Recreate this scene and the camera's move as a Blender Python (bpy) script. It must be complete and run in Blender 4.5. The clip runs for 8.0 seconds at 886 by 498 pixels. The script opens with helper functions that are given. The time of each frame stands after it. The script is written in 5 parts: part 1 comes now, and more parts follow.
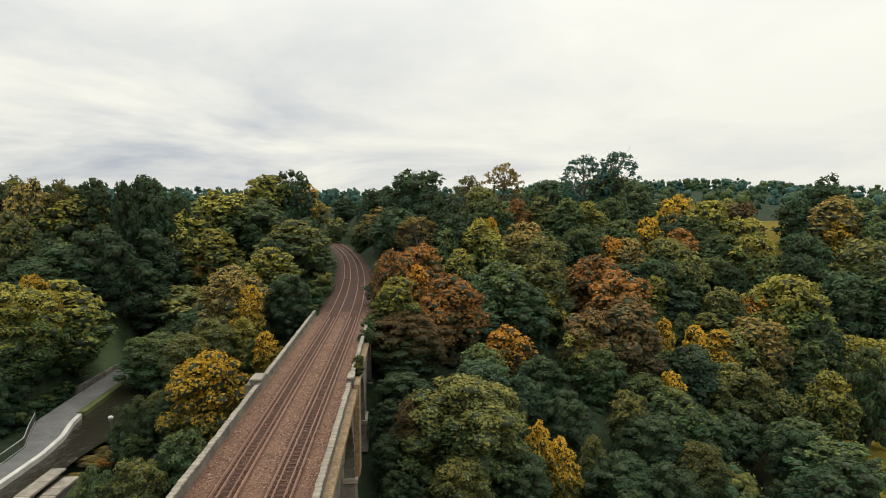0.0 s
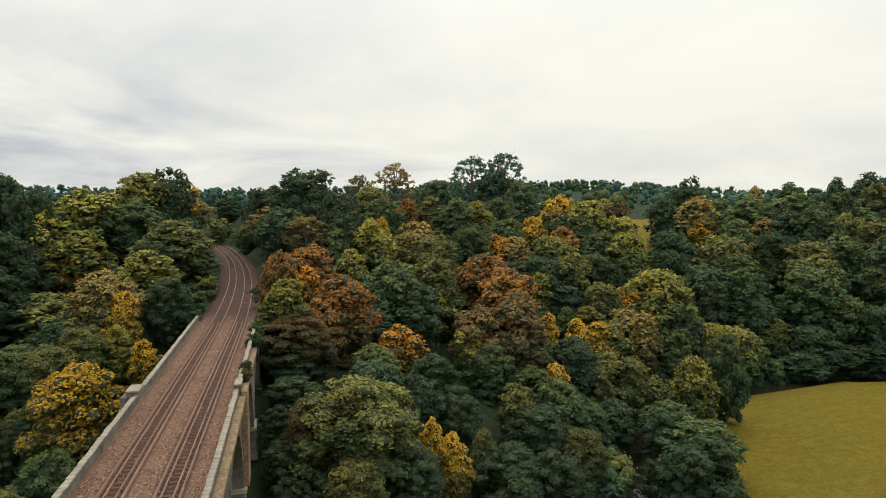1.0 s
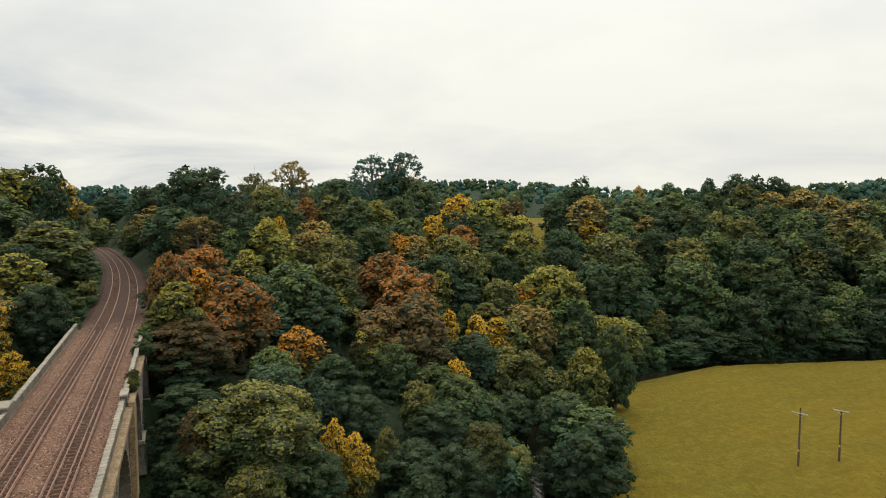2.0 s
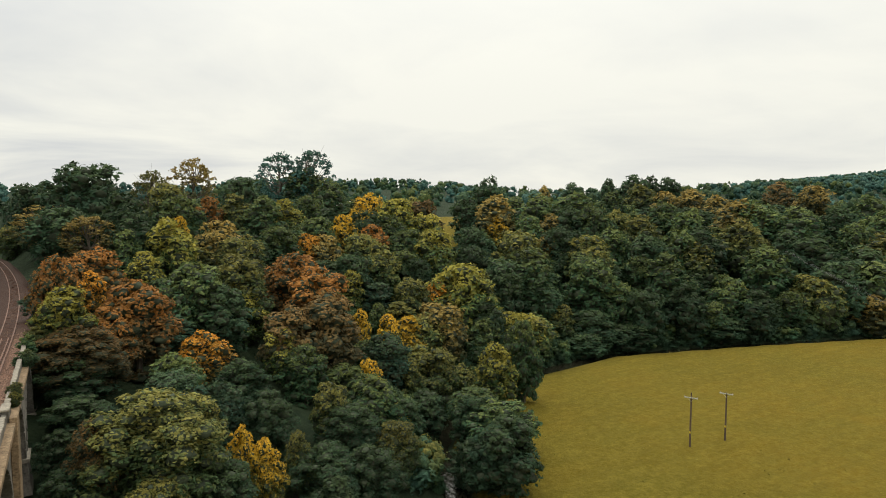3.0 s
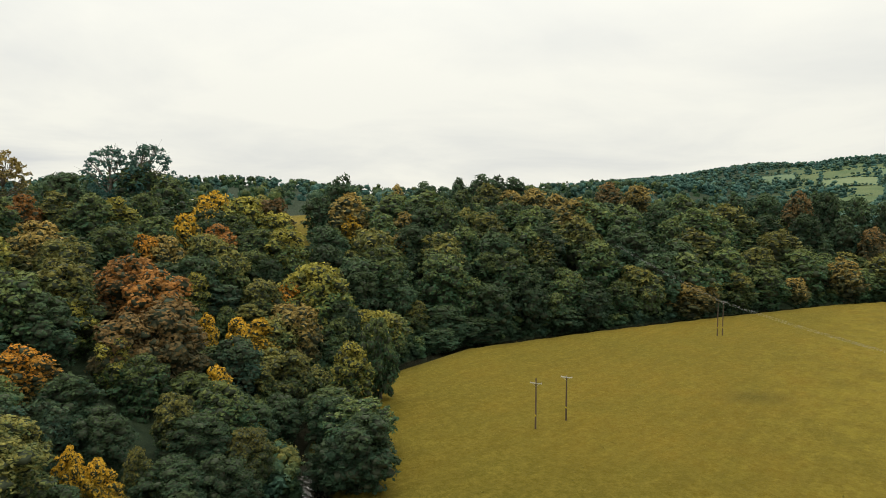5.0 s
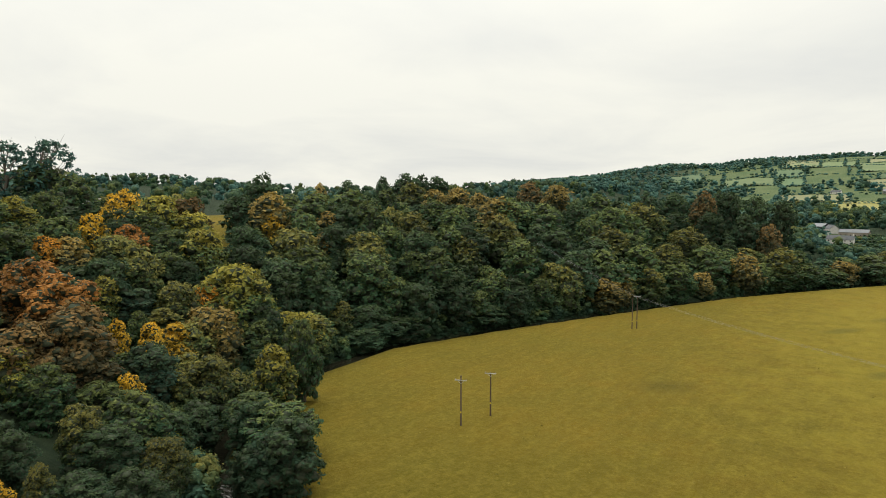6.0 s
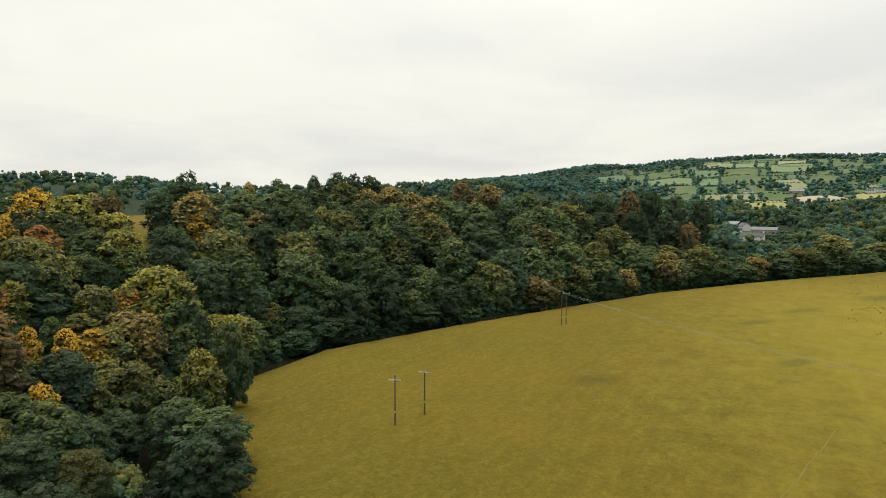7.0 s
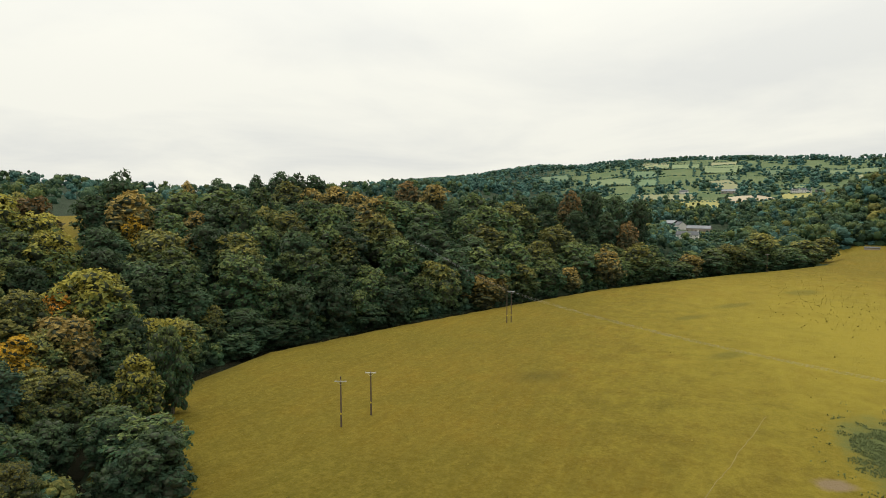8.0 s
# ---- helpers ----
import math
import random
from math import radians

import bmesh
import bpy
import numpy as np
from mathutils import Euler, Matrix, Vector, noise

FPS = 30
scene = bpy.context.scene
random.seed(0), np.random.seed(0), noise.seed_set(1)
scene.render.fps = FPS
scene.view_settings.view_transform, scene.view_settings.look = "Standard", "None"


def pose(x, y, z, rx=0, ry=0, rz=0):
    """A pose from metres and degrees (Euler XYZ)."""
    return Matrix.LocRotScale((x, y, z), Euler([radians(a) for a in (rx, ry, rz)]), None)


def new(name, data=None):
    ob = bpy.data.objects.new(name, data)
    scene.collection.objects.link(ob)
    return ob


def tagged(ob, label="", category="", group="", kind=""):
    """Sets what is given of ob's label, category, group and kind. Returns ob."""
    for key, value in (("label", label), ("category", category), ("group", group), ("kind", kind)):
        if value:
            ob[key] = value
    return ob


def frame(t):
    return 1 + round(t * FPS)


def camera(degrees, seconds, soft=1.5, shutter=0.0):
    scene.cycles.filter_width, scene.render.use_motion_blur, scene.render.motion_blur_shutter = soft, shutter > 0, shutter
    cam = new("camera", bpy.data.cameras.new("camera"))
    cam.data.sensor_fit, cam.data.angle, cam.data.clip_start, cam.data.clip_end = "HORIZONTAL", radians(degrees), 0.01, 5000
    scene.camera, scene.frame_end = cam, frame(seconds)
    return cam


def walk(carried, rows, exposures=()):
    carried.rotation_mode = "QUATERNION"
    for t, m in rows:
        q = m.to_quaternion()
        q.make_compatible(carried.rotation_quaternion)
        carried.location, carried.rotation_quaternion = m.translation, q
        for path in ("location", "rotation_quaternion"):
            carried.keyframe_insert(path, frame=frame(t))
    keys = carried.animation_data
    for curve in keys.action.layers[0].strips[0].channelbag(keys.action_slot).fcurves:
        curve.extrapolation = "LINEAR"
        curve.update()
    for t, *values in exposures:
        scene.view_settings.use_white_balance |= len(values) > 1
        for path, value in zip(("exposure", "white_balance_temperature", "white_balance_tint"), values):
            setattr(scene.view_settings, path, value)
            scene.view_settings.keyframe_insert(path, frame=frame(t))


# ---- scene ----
cam = camera(71.09, 8.0, soft=0.9)
ROWS = [
    (0, 9.20, -0.18, 17.50, -3.79, -4.11),
    (0.5, 9.20, -0.28, 17.51, -8.56, -4.11),
    (1, 9.19, -0.40, 17.53, -13.82, -4.14),
    (1.5, 9.18, -0.53, 17.55, -18.49, -4.18),
    (3, 9.13, -0.85, 17.53, -31.18, -4.32),
    (3.5, 9.12, -0.95, 17.51, -34.69, -4.36),
    (4, 9.10, -1.08, 17.49, -38.24, -4.43),
    (4.5, 9.07, -1.21, 17.47, -41.28, -4.45),
    (6, 9.05, -1.46, 17.48, -51.52, -4.54),
    (6.5, 9.03, -1.57, 17.48, -54.66, -4.57),
    (7, 9.01, -1.68, 17.49, -57.67, -4.60),
    (7.5, 8.99, -1.79, 17.49, -60.31, -4.61),
    (8, 8.98, -1.89, 17.47, -62.64, -4.62),
]
walk(cam, [(t, pose(x, y, z, 90 + pitch, 0, yaw)) for t, x, y, z, yaw, pitch in ROWS])

import itertools

# ---- light: an overcast autumn sky ----
SUN_EL, SUN_AZ = 48.0, 20.0
world = bpy.data.worlds.new("overcast_sky")
scene.world = world
world.use_nodes = True
wn, wl = world.node_tree.nodes, world.node_tree.links
wn.clear()


def node(tree, kind, **values):
    n = tree.nodes.new(kind)
    for key, value in values.items():
        n.inputs[key].default_value = value
    return n


def math_node(tree, op, a, b=None):
    n = tree.nodes.new("ShaderNodeMath")
    n.operation = op
    for i, v in enumerate((a, b)):
        if v is None:
            continue
        if isinstance(v, (int, float)):
            n.inputs[i].default_value = v
        else:
            tree.links.new(v, n.inputs[i])
    return n.outputs[0]


def mix_node(tree, fac, a, b, blend="MIX"):
    n = tree.nodes.new("ShaderNodeMix")
    n.data_type, n.blend_type = "RGBA", blend
    for sock, v in ((n.inputs[0], fac), (n.inputs[6], a), (n.inputs[7], b)):
        if isinstance(v, (int, float)):
            sock.default_value = v
        elif isinstance(v, tuple):
            sock.default_value = (*v, 1)
        else:
            tree.links.new(v, sock)
    return n.outputs[2]


def ramp_node(tree, fac, stops):
    n = tree.nodes.new("ShaderNodeValToRGB")
    while len(n.color_ramp.elements) < len(stops):
        n.color_ramp.elements.new(0.5)
    for e, (p, c) in zip(n.color_ramp.elements, stops):
        e.position = p
        e.color = (c, c, c, 1) if isinstance(c, (int, float)) else (*c, 1)
    tree.links.new(fac, n.inputs[0])
    return n.outputs[0]


def build_sky():
    tree = world.node_tree
    sky = tree.nodes.new("ShaderNodeTexSky")
    sky.sky_type, sky.sun_disc = "NISHITA", False
    sky.sun_elevation, sky.sun_rotation = radians(SUN_EL), radians(SUN_AZ)
    coord = tree.nodes.new("ShaderNodeTexCoord")
    split = tree.nodes.new("ShaderNodeSeparateXYZ")
    tree.links.new(coord.outputs["Generated"], split.inputs[0])
    up = math_node(tree, "MAXIMUM", split.outputs[2], 0.0)
    # cloud deck seen in perspective: the direction divided by its height
    deck = tree.nodes.new("ShaderNodeVectorMath")
    deck.operation = "DIVIDE"
    tree.links.new(coord.outputs["Generated"], deck.inputs[0])
    flat = tree.nodes.new("ShaderNodeCombineXYZ")
    low = math_node(tree, "ADD", up, 0.14)
    tree.links.new(low, flat.inputs[0]), tree.links.new(low, flat.inputs[1])
    flat.inputs[2].default_value = 1.0
    tree.links.new(flat.outputs[0], deck.inputs[1])
    big = node(tree, "ShaderNodeTexNoise", Scale=0.55, Detail=6.0, Roughness=0.55, Distortion=0.4)
    tree.links.new(deck.outputs[0], big.inputs["Vector"])
    cloud = ramp_node(tree, big.outputs[0], [(0.40, 0.0), (0.66, 1.0)])
    # thicker cloud to the west, thinning eastwards
    west = math_node(tree, "MULTIPLY_ADD", split.outputs[0], -0.55)
    tree.nodes[-1].inputs[2].default_value = 0.50
    west = ramp_node(tree, west, [(0.0, 0.35), (0.30, 0.40), (0.62, 1.0)])
    band = ramp_node(tree, up, [(0.0, 0.75), (0.06, 1.0), (0.24, 0.75), (0.42, 0.1), (0.5, 0.0)])
    grey = math_node(tree, "MULTIPLY", math_node(tree, "MULTIPLY", cloud, west), band)
    veil = mix_node(tree, grey, (0.93, 0.92, 0.83), (0.46, 0.50, 0.57))
    # an overcast sky is brighter overhead
    over = math_node(tree, "MULTIPLY_ADD", math_node(tree, "POWER", up, 2.2), 2.2)
    tree.nodes[-1].inputs[2].default_value = 1.0
    veil = mix_node(tree, 1.0, veil, over, "MULTIPLY")
    thin = tree.nodes.new("ShaderNodeBackground")
    tree.links.new(sky.outputs[0], thin.inputs[0])
    thin.inputs[1].default_value = 0.05
    deckbg = tree.nodes.new("ShaderNodeBackground")
    tree.links.new(veil, deckbg.inputs[0])
    deckbg.inputs[1].default_value = 1.0
    both = tree.nodes.new("ShaderNodeMixShader")
    both.inputs[0].default_value = 0.95
    tree.links.new(thin.outputs[0], both.inputs[1]), tree.links.new(deckbg.outputs[0], both.inputs[2])
    out = tree.nodes.new("ShaderNodeOutputWorld")
    tree.links.new(both.outputs[0], out.inputs[0])


build_sky()
sun = new("sun", bpy.data.lights.new("sun", "SUN"))
sun.data.energy, sun.data.angle, sun.data.color = 0.6, radians(25), (1.0, 0.96, 0.88)
sun.matrix_world = Matrix.Rotation(radians(-SUN_AZ), 4, "Z") @ Matrix.Rotation(radians(SUN_EL - 90), 4, "X")


# ---- the lie of the land ----
RIVER = [(-900, 40), (-200, 18), (-60, 20), (0, 27), (36, 50), (60, 80), (68, 101), (88, 120), (112, 131), (150, 136),
         (200, 122), (262, 101), (325, 78), (385, 46), (425, 22), (470, -9), (520, -37), (585, -52), (635, -64), (760, -75), (1500, -120)]


def smooth(v, a, b):
    s = np.clip((np.asarray(v, float) - a) / (b - a), 0, 1)
    return s * s * (3 - 2 * s)


def river_side(x, y):
    """Metres from the river's middle line: positive on the wooded bank, negative on the meadow's."""
    x, y = np.asarray(x, float), np.asarray(y, float)
    best, side = np.full(x.shape, 1e9), np.ones(x.shape)
    for (ax, ay), (bx, by) in zip(RIVER, RIVER[1:]):
        ux, uy = bx - ax, by - ay
        s = np.clip(((x - ax) * ux + (y - ay) * uy) / (ux * ux + uy * uy), 0, 1)
        dx, dy = x - ax - s * ux, y - ay - s * uy
        d = np.hypot(dx, dy)
        c = np.where(ux * dy - uy * dx >= 0, 1.0, -1.0)
        side = np.where(d < best, c, side)
        best = np.minimum(best, d)
    return best * side


def track_middle(y):
    y = np.asarray(y, float)
    return -np.maximum(y - 85, 0) ** 2 / 1800


def land(x, y):
    """Height of the ground; the rails are at 0."""
    x, y = np.asarray(x, float), np.asarray(y, float)
    d = river_side(x, y)
    open_valley = smooth(x, 400, 560) * (1 - smooth(y - 0.25 * (x - 400), 120, 330))
    rise = 36 - 29 * open_valley
    wood = -31 + rise * np.tanh(np.maximum(d, 0) / 66) + (2 + 6 * (1 - smooth(x, 70, 180))) * smooth(d, 55, 170) * (1 - open_valley) + 1.2 * np.sin(x / 23 + 1) * np.sin(y / 19) * smooth(d, 10, 60)
    meadow = -28 - 3.2 * np.exp(-(d / 5.5) ** 2) + 25 * smooth(-y, 150, 320) * (1 - smooth(x, 60, 300))
    z = np.where(d > 0, wood, meadow)
    z = z + 108 * np.exp(-((x - 900) / np.where(x < 900, 160, 230)) ** 2 - ((y + 262) / 172) ** 2)
    r, bearing = np.hypot(x, y), np.degrees(np.arctan2(x, y))
    ridge = np.interp(bearing, [-180, -60, -20, 0, 18, 30, 36, 45, 52, 60, 65, 70, 74, 78, 85, 95, 108, 140, 180],
                      [40, 30, 24, 22, 42, 38, 24, 20, 28, 66, 88, 118, 149, 174, 182, 174, 172, 100, 40])
    hand = smooth(bearing, 40, 75)
    z = z + ridge * (smooth(r, 350, 1300) * (1 - hand) + smooth(r, 750, 2550) * hand)
    # the railway's shelf, and the canal's
    off = np.abs(x - track_middle(y))
    shelf = (1 - smooth(off, 5.5, 17)) * smooth(y, 90, 104)
    z = z * (1 - shelf) - 0.75 * shelf
    canal = (1 - smooth(np.abs(x + 30.5), 6.5, 13)) * smooth(y, 58, 66) * (1 - smooth(y, 120, 150))
    return z * (1 - canal) - 10.2 * canal
# end of the land


# ---- materials ----
def material(name, rough=0.8, spec=0.3, metal=0.0):
    m = bpy.data.materials.new(name)
    m.use_nodes = True
    b = m.node_tree.nodes["Principled BSDF"]
    b.inputs["Roughness"].default_value = rough
    b.inputs["Specular IOR Level"].default_value = spec
    b.inputs["Metallic"].default_value = metal
    return m, m.node_tree, b


def noise_node(tree, scale, detail=4.0, rough=0.55, coord="Object", stretch=None):
    c = tree.nodes.new("ShaderNodeTexCoord")
    n = node(tree, "ShaderNodeTexNoise", Scale=scale, Detail=detail, Roughness=rough)
    if stretch:
        s = tree.nodes.new("ShaderNodeMapping")
        s.inputs["Scale"].default_value = stretch
        tree.links.new(c.outputs[coord], s.inputs[0])
        tree.links.new(s.outputs[0], n.inputs["Vector"])
    else:
        tree.links.new(c.outputs[coord], n.inputs["Vector"])
    return n.outputs[0]


def bump(tree, b, height, strength=0.5, distance=0.05):
    n = tree.nodes.new("ShaderNodeBump")
    n.inputs["Strength"].default_value, n.inputs["Distance"].default_value = strength, distance
    tree.links.new(height, n.inputs["Height"])
    tree.links.new(n.outputs[0], b.inputs["Normal"])


def surface(name, dark, light, coarse, fine, rough=0.85, spec=0.25, relief=0.4, depth=0.04, metal=0.0, third=None, stretch=None, grain=0.4):
    """A worn surface: two colours mixed by coarse stains and fine grain, with a third in blotches."""
    m, tree, b = material(name, rough, spec, metal)
    big = noise_node(tree, coarse, 5.0, 0.6, stretch=stretch)
    small = noise_node(tree, fine, 3.0, 0.6, stretch=stretch)
    fac = math_node(tree, "MULTIPLY_ADD", big, 1 - grain)
    tree.links.new(math_node(tree, "MULTIPLY", small, grain), fac.node.inputs[2])
    fac = ramp_node(tree, fac, [(0.33, 0.0), (0.67, 1.0)])
    col = mix_node(tree, fac, dark, light)
    if third:
        blot = ramp_node(tree, noise_node(tree, coarse * 0.37 + 0.01, 6.0, 0.65), [(0.56, 0.0), (0.68, 1.0)])
        col = mix_node(tree, blot, col, third)
    info = tree.nodes.new("ShaderNodeObjectInfo")
    tone = math_node(tree, "MULTIPLY_ADD", info.outputs["Random"], 0.3)
    tone.node.inputs[2].default_value = 0.85
    col = mix_node(tree, 1.0, col, tone, "MULTIPLY")
    tree.links.new(col, b.inputs["Base Color"])
    bump(tree, b, small, relief, depth)
    return m


def leaf_material(name, shade, body, tip, tip_share=0.5):
    """Foliage: shade and body colours by the spray, with turning leaves in drifts of the tip colour."""
    m, tree, b = material(name, 0.7, 0.12)
    shade = tuple(2.0 * q for q in shade)
    geo, info = tree.nodes.new("ShaderNodeNewGeometry"), tree.nodes.new("ShaderNodeObjectInfo")
    coord = tree.nodes.new("ShaderNodeTexCoord")
    shift = tree.nodes.new("ShaderNodeVectorMath")
    shift.operation = "ADD"
    tree.links.new(coord.outputs["Object"], shift.inputs[0])
    spread = math_node(tree, "MULTIPLY", info.outputs["Random"], 300.0)
    tree.links.new(spread, shift.inputs[1])
    drift = node(tree, "ShaderNodeTexNoise", Scale=0.42, Detail=5.0, Roughness=0.65)
    tree.links.new(shift.outputs[0], drift.inputs["Vector"])
    spray = geo.outputs["Random Per Island"]
    col = mix_node(tree, ramp_node(tree, spray, [(0.0, 0.16), (0.9, 1.0)]), shade, body)
    turning = math_node(tree, "MULTIPLY_ADD", spray, 0.26)
    tree.links.new(drift.outputs[0], turning.node.inputs[2])
    # leaves turn first on outer, high boughs; this also paints crown tops as lit
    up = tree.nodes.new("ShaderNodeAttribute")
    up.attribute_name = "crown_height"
    lit_tops = math_node(tree, "MULTIPLY_ADD", up.outputs["Fac"], 0.62)
    lit_tops.node.inputs[2].default_value = -0.38
    turning = math_node(tree, "ADD", turning, lit_tops)
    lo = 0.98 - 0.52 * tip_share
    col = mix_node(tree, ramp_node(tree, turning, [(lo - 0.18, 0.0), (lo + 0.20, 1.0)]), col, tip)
    each = tree.nodes.new("ShaderNodeAttribute")
    each.attribute_name = "each_tree"
    own = math_node(tree, "FRACT", math_node(tree, "ADD", info.outputs["Random"], each.outputs["Fac"]))
    tone = math_node(tree, "MULTIPLY_ADD", own, 0.6)
    tone.node.inputs[2].default_value = 0.7
    col = mix_node(tree, 1.0, col, tone, "MULTIPLY")
    # single leaves, too small to be told apart, mottle each spray
    fine = noise_node(tree, 1.9, 4.0, 0.7)
    col = mix_node(tree, 1.0, col, ramp_node(tree, fine, [(0.34, 0.62), (0.64, 1.50)]), "MULTIPLY")
    bump(tree, b, fine, 0.9, 0.35)
    tree.links.new(col, b.inputs["Base Color"])
    thin = tree.nodes.new("ShaderNodeBsdfTranslucent")
    tree.links.new(col, thin.inputs[0])
    both = tree.nodes.new("ShaderNodeMixShader")
    both.inputs[0].default_value = 0.28
    tree.links.new(b.outputs[0], both.inputs[1]), tree.links.new(thin.outputs[0], both.inputs[2])
    tree.links.new(both.outputs[0], tree.nodes["Material Output"].inputs[0])
    return m


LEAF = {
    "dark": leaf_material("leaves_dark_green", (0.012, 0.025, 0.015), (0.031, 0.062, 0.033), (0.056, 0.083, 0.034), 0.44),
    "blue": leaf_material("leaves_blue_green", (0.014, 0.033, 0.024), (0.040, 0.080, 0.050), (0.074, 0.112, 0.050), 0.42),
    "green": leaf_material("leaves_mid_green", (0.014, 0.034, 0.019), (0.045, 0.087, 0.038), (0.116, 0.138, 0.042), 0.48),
    # for the far woods, the haze of distance is put into this leaf colour
    "teal": leaf_material("leaves_hazed_grey_green", (0.020, 0.052, 0.046), (0.054, 0.122, 0.104), (0.080, 0.145, 0.105), 0.40),
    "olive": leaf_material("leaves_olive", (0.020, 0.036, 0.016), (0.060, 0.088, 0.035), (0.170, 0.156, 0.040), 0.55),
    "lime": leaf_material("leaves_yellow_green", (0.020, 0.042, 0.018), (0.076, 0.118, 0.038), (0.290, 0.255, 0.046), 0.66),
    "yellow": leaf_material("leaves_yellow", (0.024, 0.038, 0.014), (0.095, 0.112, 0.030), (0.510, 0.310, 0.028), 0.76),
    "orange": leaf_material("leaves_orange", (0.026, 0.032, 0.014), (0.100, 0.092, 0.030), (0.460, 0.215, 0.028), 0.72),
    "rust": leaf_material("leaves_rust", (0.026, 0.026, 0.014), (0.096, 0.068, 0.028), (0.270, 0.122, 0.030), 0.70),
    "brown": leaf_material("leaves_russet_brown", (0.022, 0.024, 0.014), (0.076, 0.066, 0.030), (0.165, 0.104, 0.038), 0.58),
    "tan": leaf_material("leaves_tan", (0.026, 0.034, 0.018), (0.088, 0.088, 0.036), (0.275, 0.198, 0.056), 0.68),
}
BARK = surface("bark", (0.05, 0.04, 0.03), (0.15, 0.13, 0.10), 1.2, 9.0, relief=0.8, stretch=(1, 1, 0.25))
# twigs in the crown's heart, with the shade in there put into their colour
SHADED_TWIGS = surface("shaded_inner_twigs", (0.028, 0.038, 0.024), (0.062, 0.076, 0.044), 0.8, 5.0, relief=0.6, depth=0.1)
BALLAST = surface("ballast", (0.036, 0.018, 0.012), (0.200, 0.108, 0.071), 0.55, 7.0, relief=1.0, depth=0.08, third=(0.135, 0.078, 0.048), grain=0.80)
STONES = {tone: surface("loose_stone", a, b, 1.5, 9.0, relief=0.4) for tone, a, b in (("pale", (0.20, 0.12, 0.085), (0.34, 0.23, 0.17)), ("dark", (0.035, 0.022, 0.017), (0.10, 0.062, 0.046)))}


def stain_and_darken(m):
    """Brake dust and rust darken the stone between the rails; past the viaduct all of it darkens."""
    tree = m.node_tree
    b = tree.nodes["Principled BSDF"]
    old = b.inputs["Base Color"].links[0].from_socket
    mark = tree.nodes.new("ShaderNodeAttribute")
    mark.attribute_name = "darkening"
    worn = math_node(tree, "MULTIPLY", mark.outputs["Fac"], ramp_node(tree, noise_node(tree, 2.5, 5.0, 0.7), [(0.3, 0.86), (0.62, 1.0)]))
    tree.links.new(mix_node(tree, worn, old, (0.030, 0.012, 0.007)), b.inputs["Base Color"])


stain_and_darken(BALLAST)
RAIL = surface("rusty_rail", (0.110, 0.046, 0.026), (0.235, 0.115, 0.070), 0.8, 14.0, rough=0.55, spec=0.5, relief=0.1)
RAIL_TOP = surface("worn_rail_head", (0.48, 0.32, 0.23), (0.70, 0.52, 0.41), 0.4, 10.0, rough=0.4, spec=0.6, relief=0.05, metal=0.3)
SLEEPER = surface("sleeper", (0.038, 0.018, 0.011), (0.118, 0.062, 0.042), 1.0, 8.0, relief=0.5)
STONE = surface("weathered_stone", (0.044, 0.041, 0.036), (0.190, 0.172, 0.148), 0.6, 5.0, relief=0.7, third=(0.078, 0.072, 0.057))
COPING = surface("coping_stone", (0.115, 0.102, 0.082), (0.312, 0.279, 0.230), 0.9, 6.0, relief=0.6, third=(0.123, 0.119, 0.090))
LEDGE = surface("mossy_ledge", (0.070, 0.048, 0.028), (0.290, 0.205, 0.125), 0.9, 5.0, relief=0.9, third=(0.070, 0.064, 0.040), grain=0.6)
TOWPATH = surface("towpath_grit", (0.064, 0.064, 0.065), (0.150, 0.148, 0.146), 0.35, 6.0, relief=0.4, third=(0.070, 0.068, 0.060))
KERB = surface("pale_kerb", (0.279, 0.271, 0.254), (0.476, 0.459, 0.435), 0.8, 6.0, relief=0.4)
IRON = surface("painted_iron", (0.05, 0.05, 0.05), (0.12, 0.12, 0.12), 2.0, 20.0, rough=0.5, spec=0.5, relief=0.1)
POLE_WOOD = surface("creosoted_wood", (0.045, 0.032, 0.024), (0.13, 0.095, 0.07), 1.5, 12.0, relief=0.5, stretch=(1, 1, 0.1))
STEEL = surface("galvanised_steel", (0.30, 0.31, 0.32), (0.46, 0.47, 0.48), 2.0, 18.0, rough=0.5, spec=0.5, relief=0.1, metal=0.4)
PORCELAIN = surface("insulator_porcelain", (0.20, 0.17, 0.15), (0.32, 0.27, 0.23), 3.0, 20.0, rough=0.25, spec=0.6, relief=0.05)
RENDER_WALL = surface("pale_farm_wall", (0.46, 0.45, 0.42), (0.66, 0.64, 0.60), 0.25, 2.0, relief=0.2)
STONE_WALL = surface("farm_stone_wall", (0.16, 0.14, 0.115), (0.30, 0.26, 0.215), 0.25, 2.0, relief=0.4)
SLATE = surface("slate_roof", (0.050, 0.055, 0.062), (0.095, 0.100, 0.110), 0.3, 3.0, rough=0.6, relief=0.3)
TIN = surface("pale_tin_roof", (0.12, 0.13, 0.145), (0.20, 0.21, 0.225), 0.2, 3.0, rough=0.5, relief=0.2)
# window panes, and the painted shade of the open barn
GLASS_AND_SHADE = surface("window_glass_and_barn_shade", (0.02, 0.022, 0.025), (0.04, 0.042, 0.045), 0.5, 3.0, rough=0.1, spec=0.6, relief=0.0)


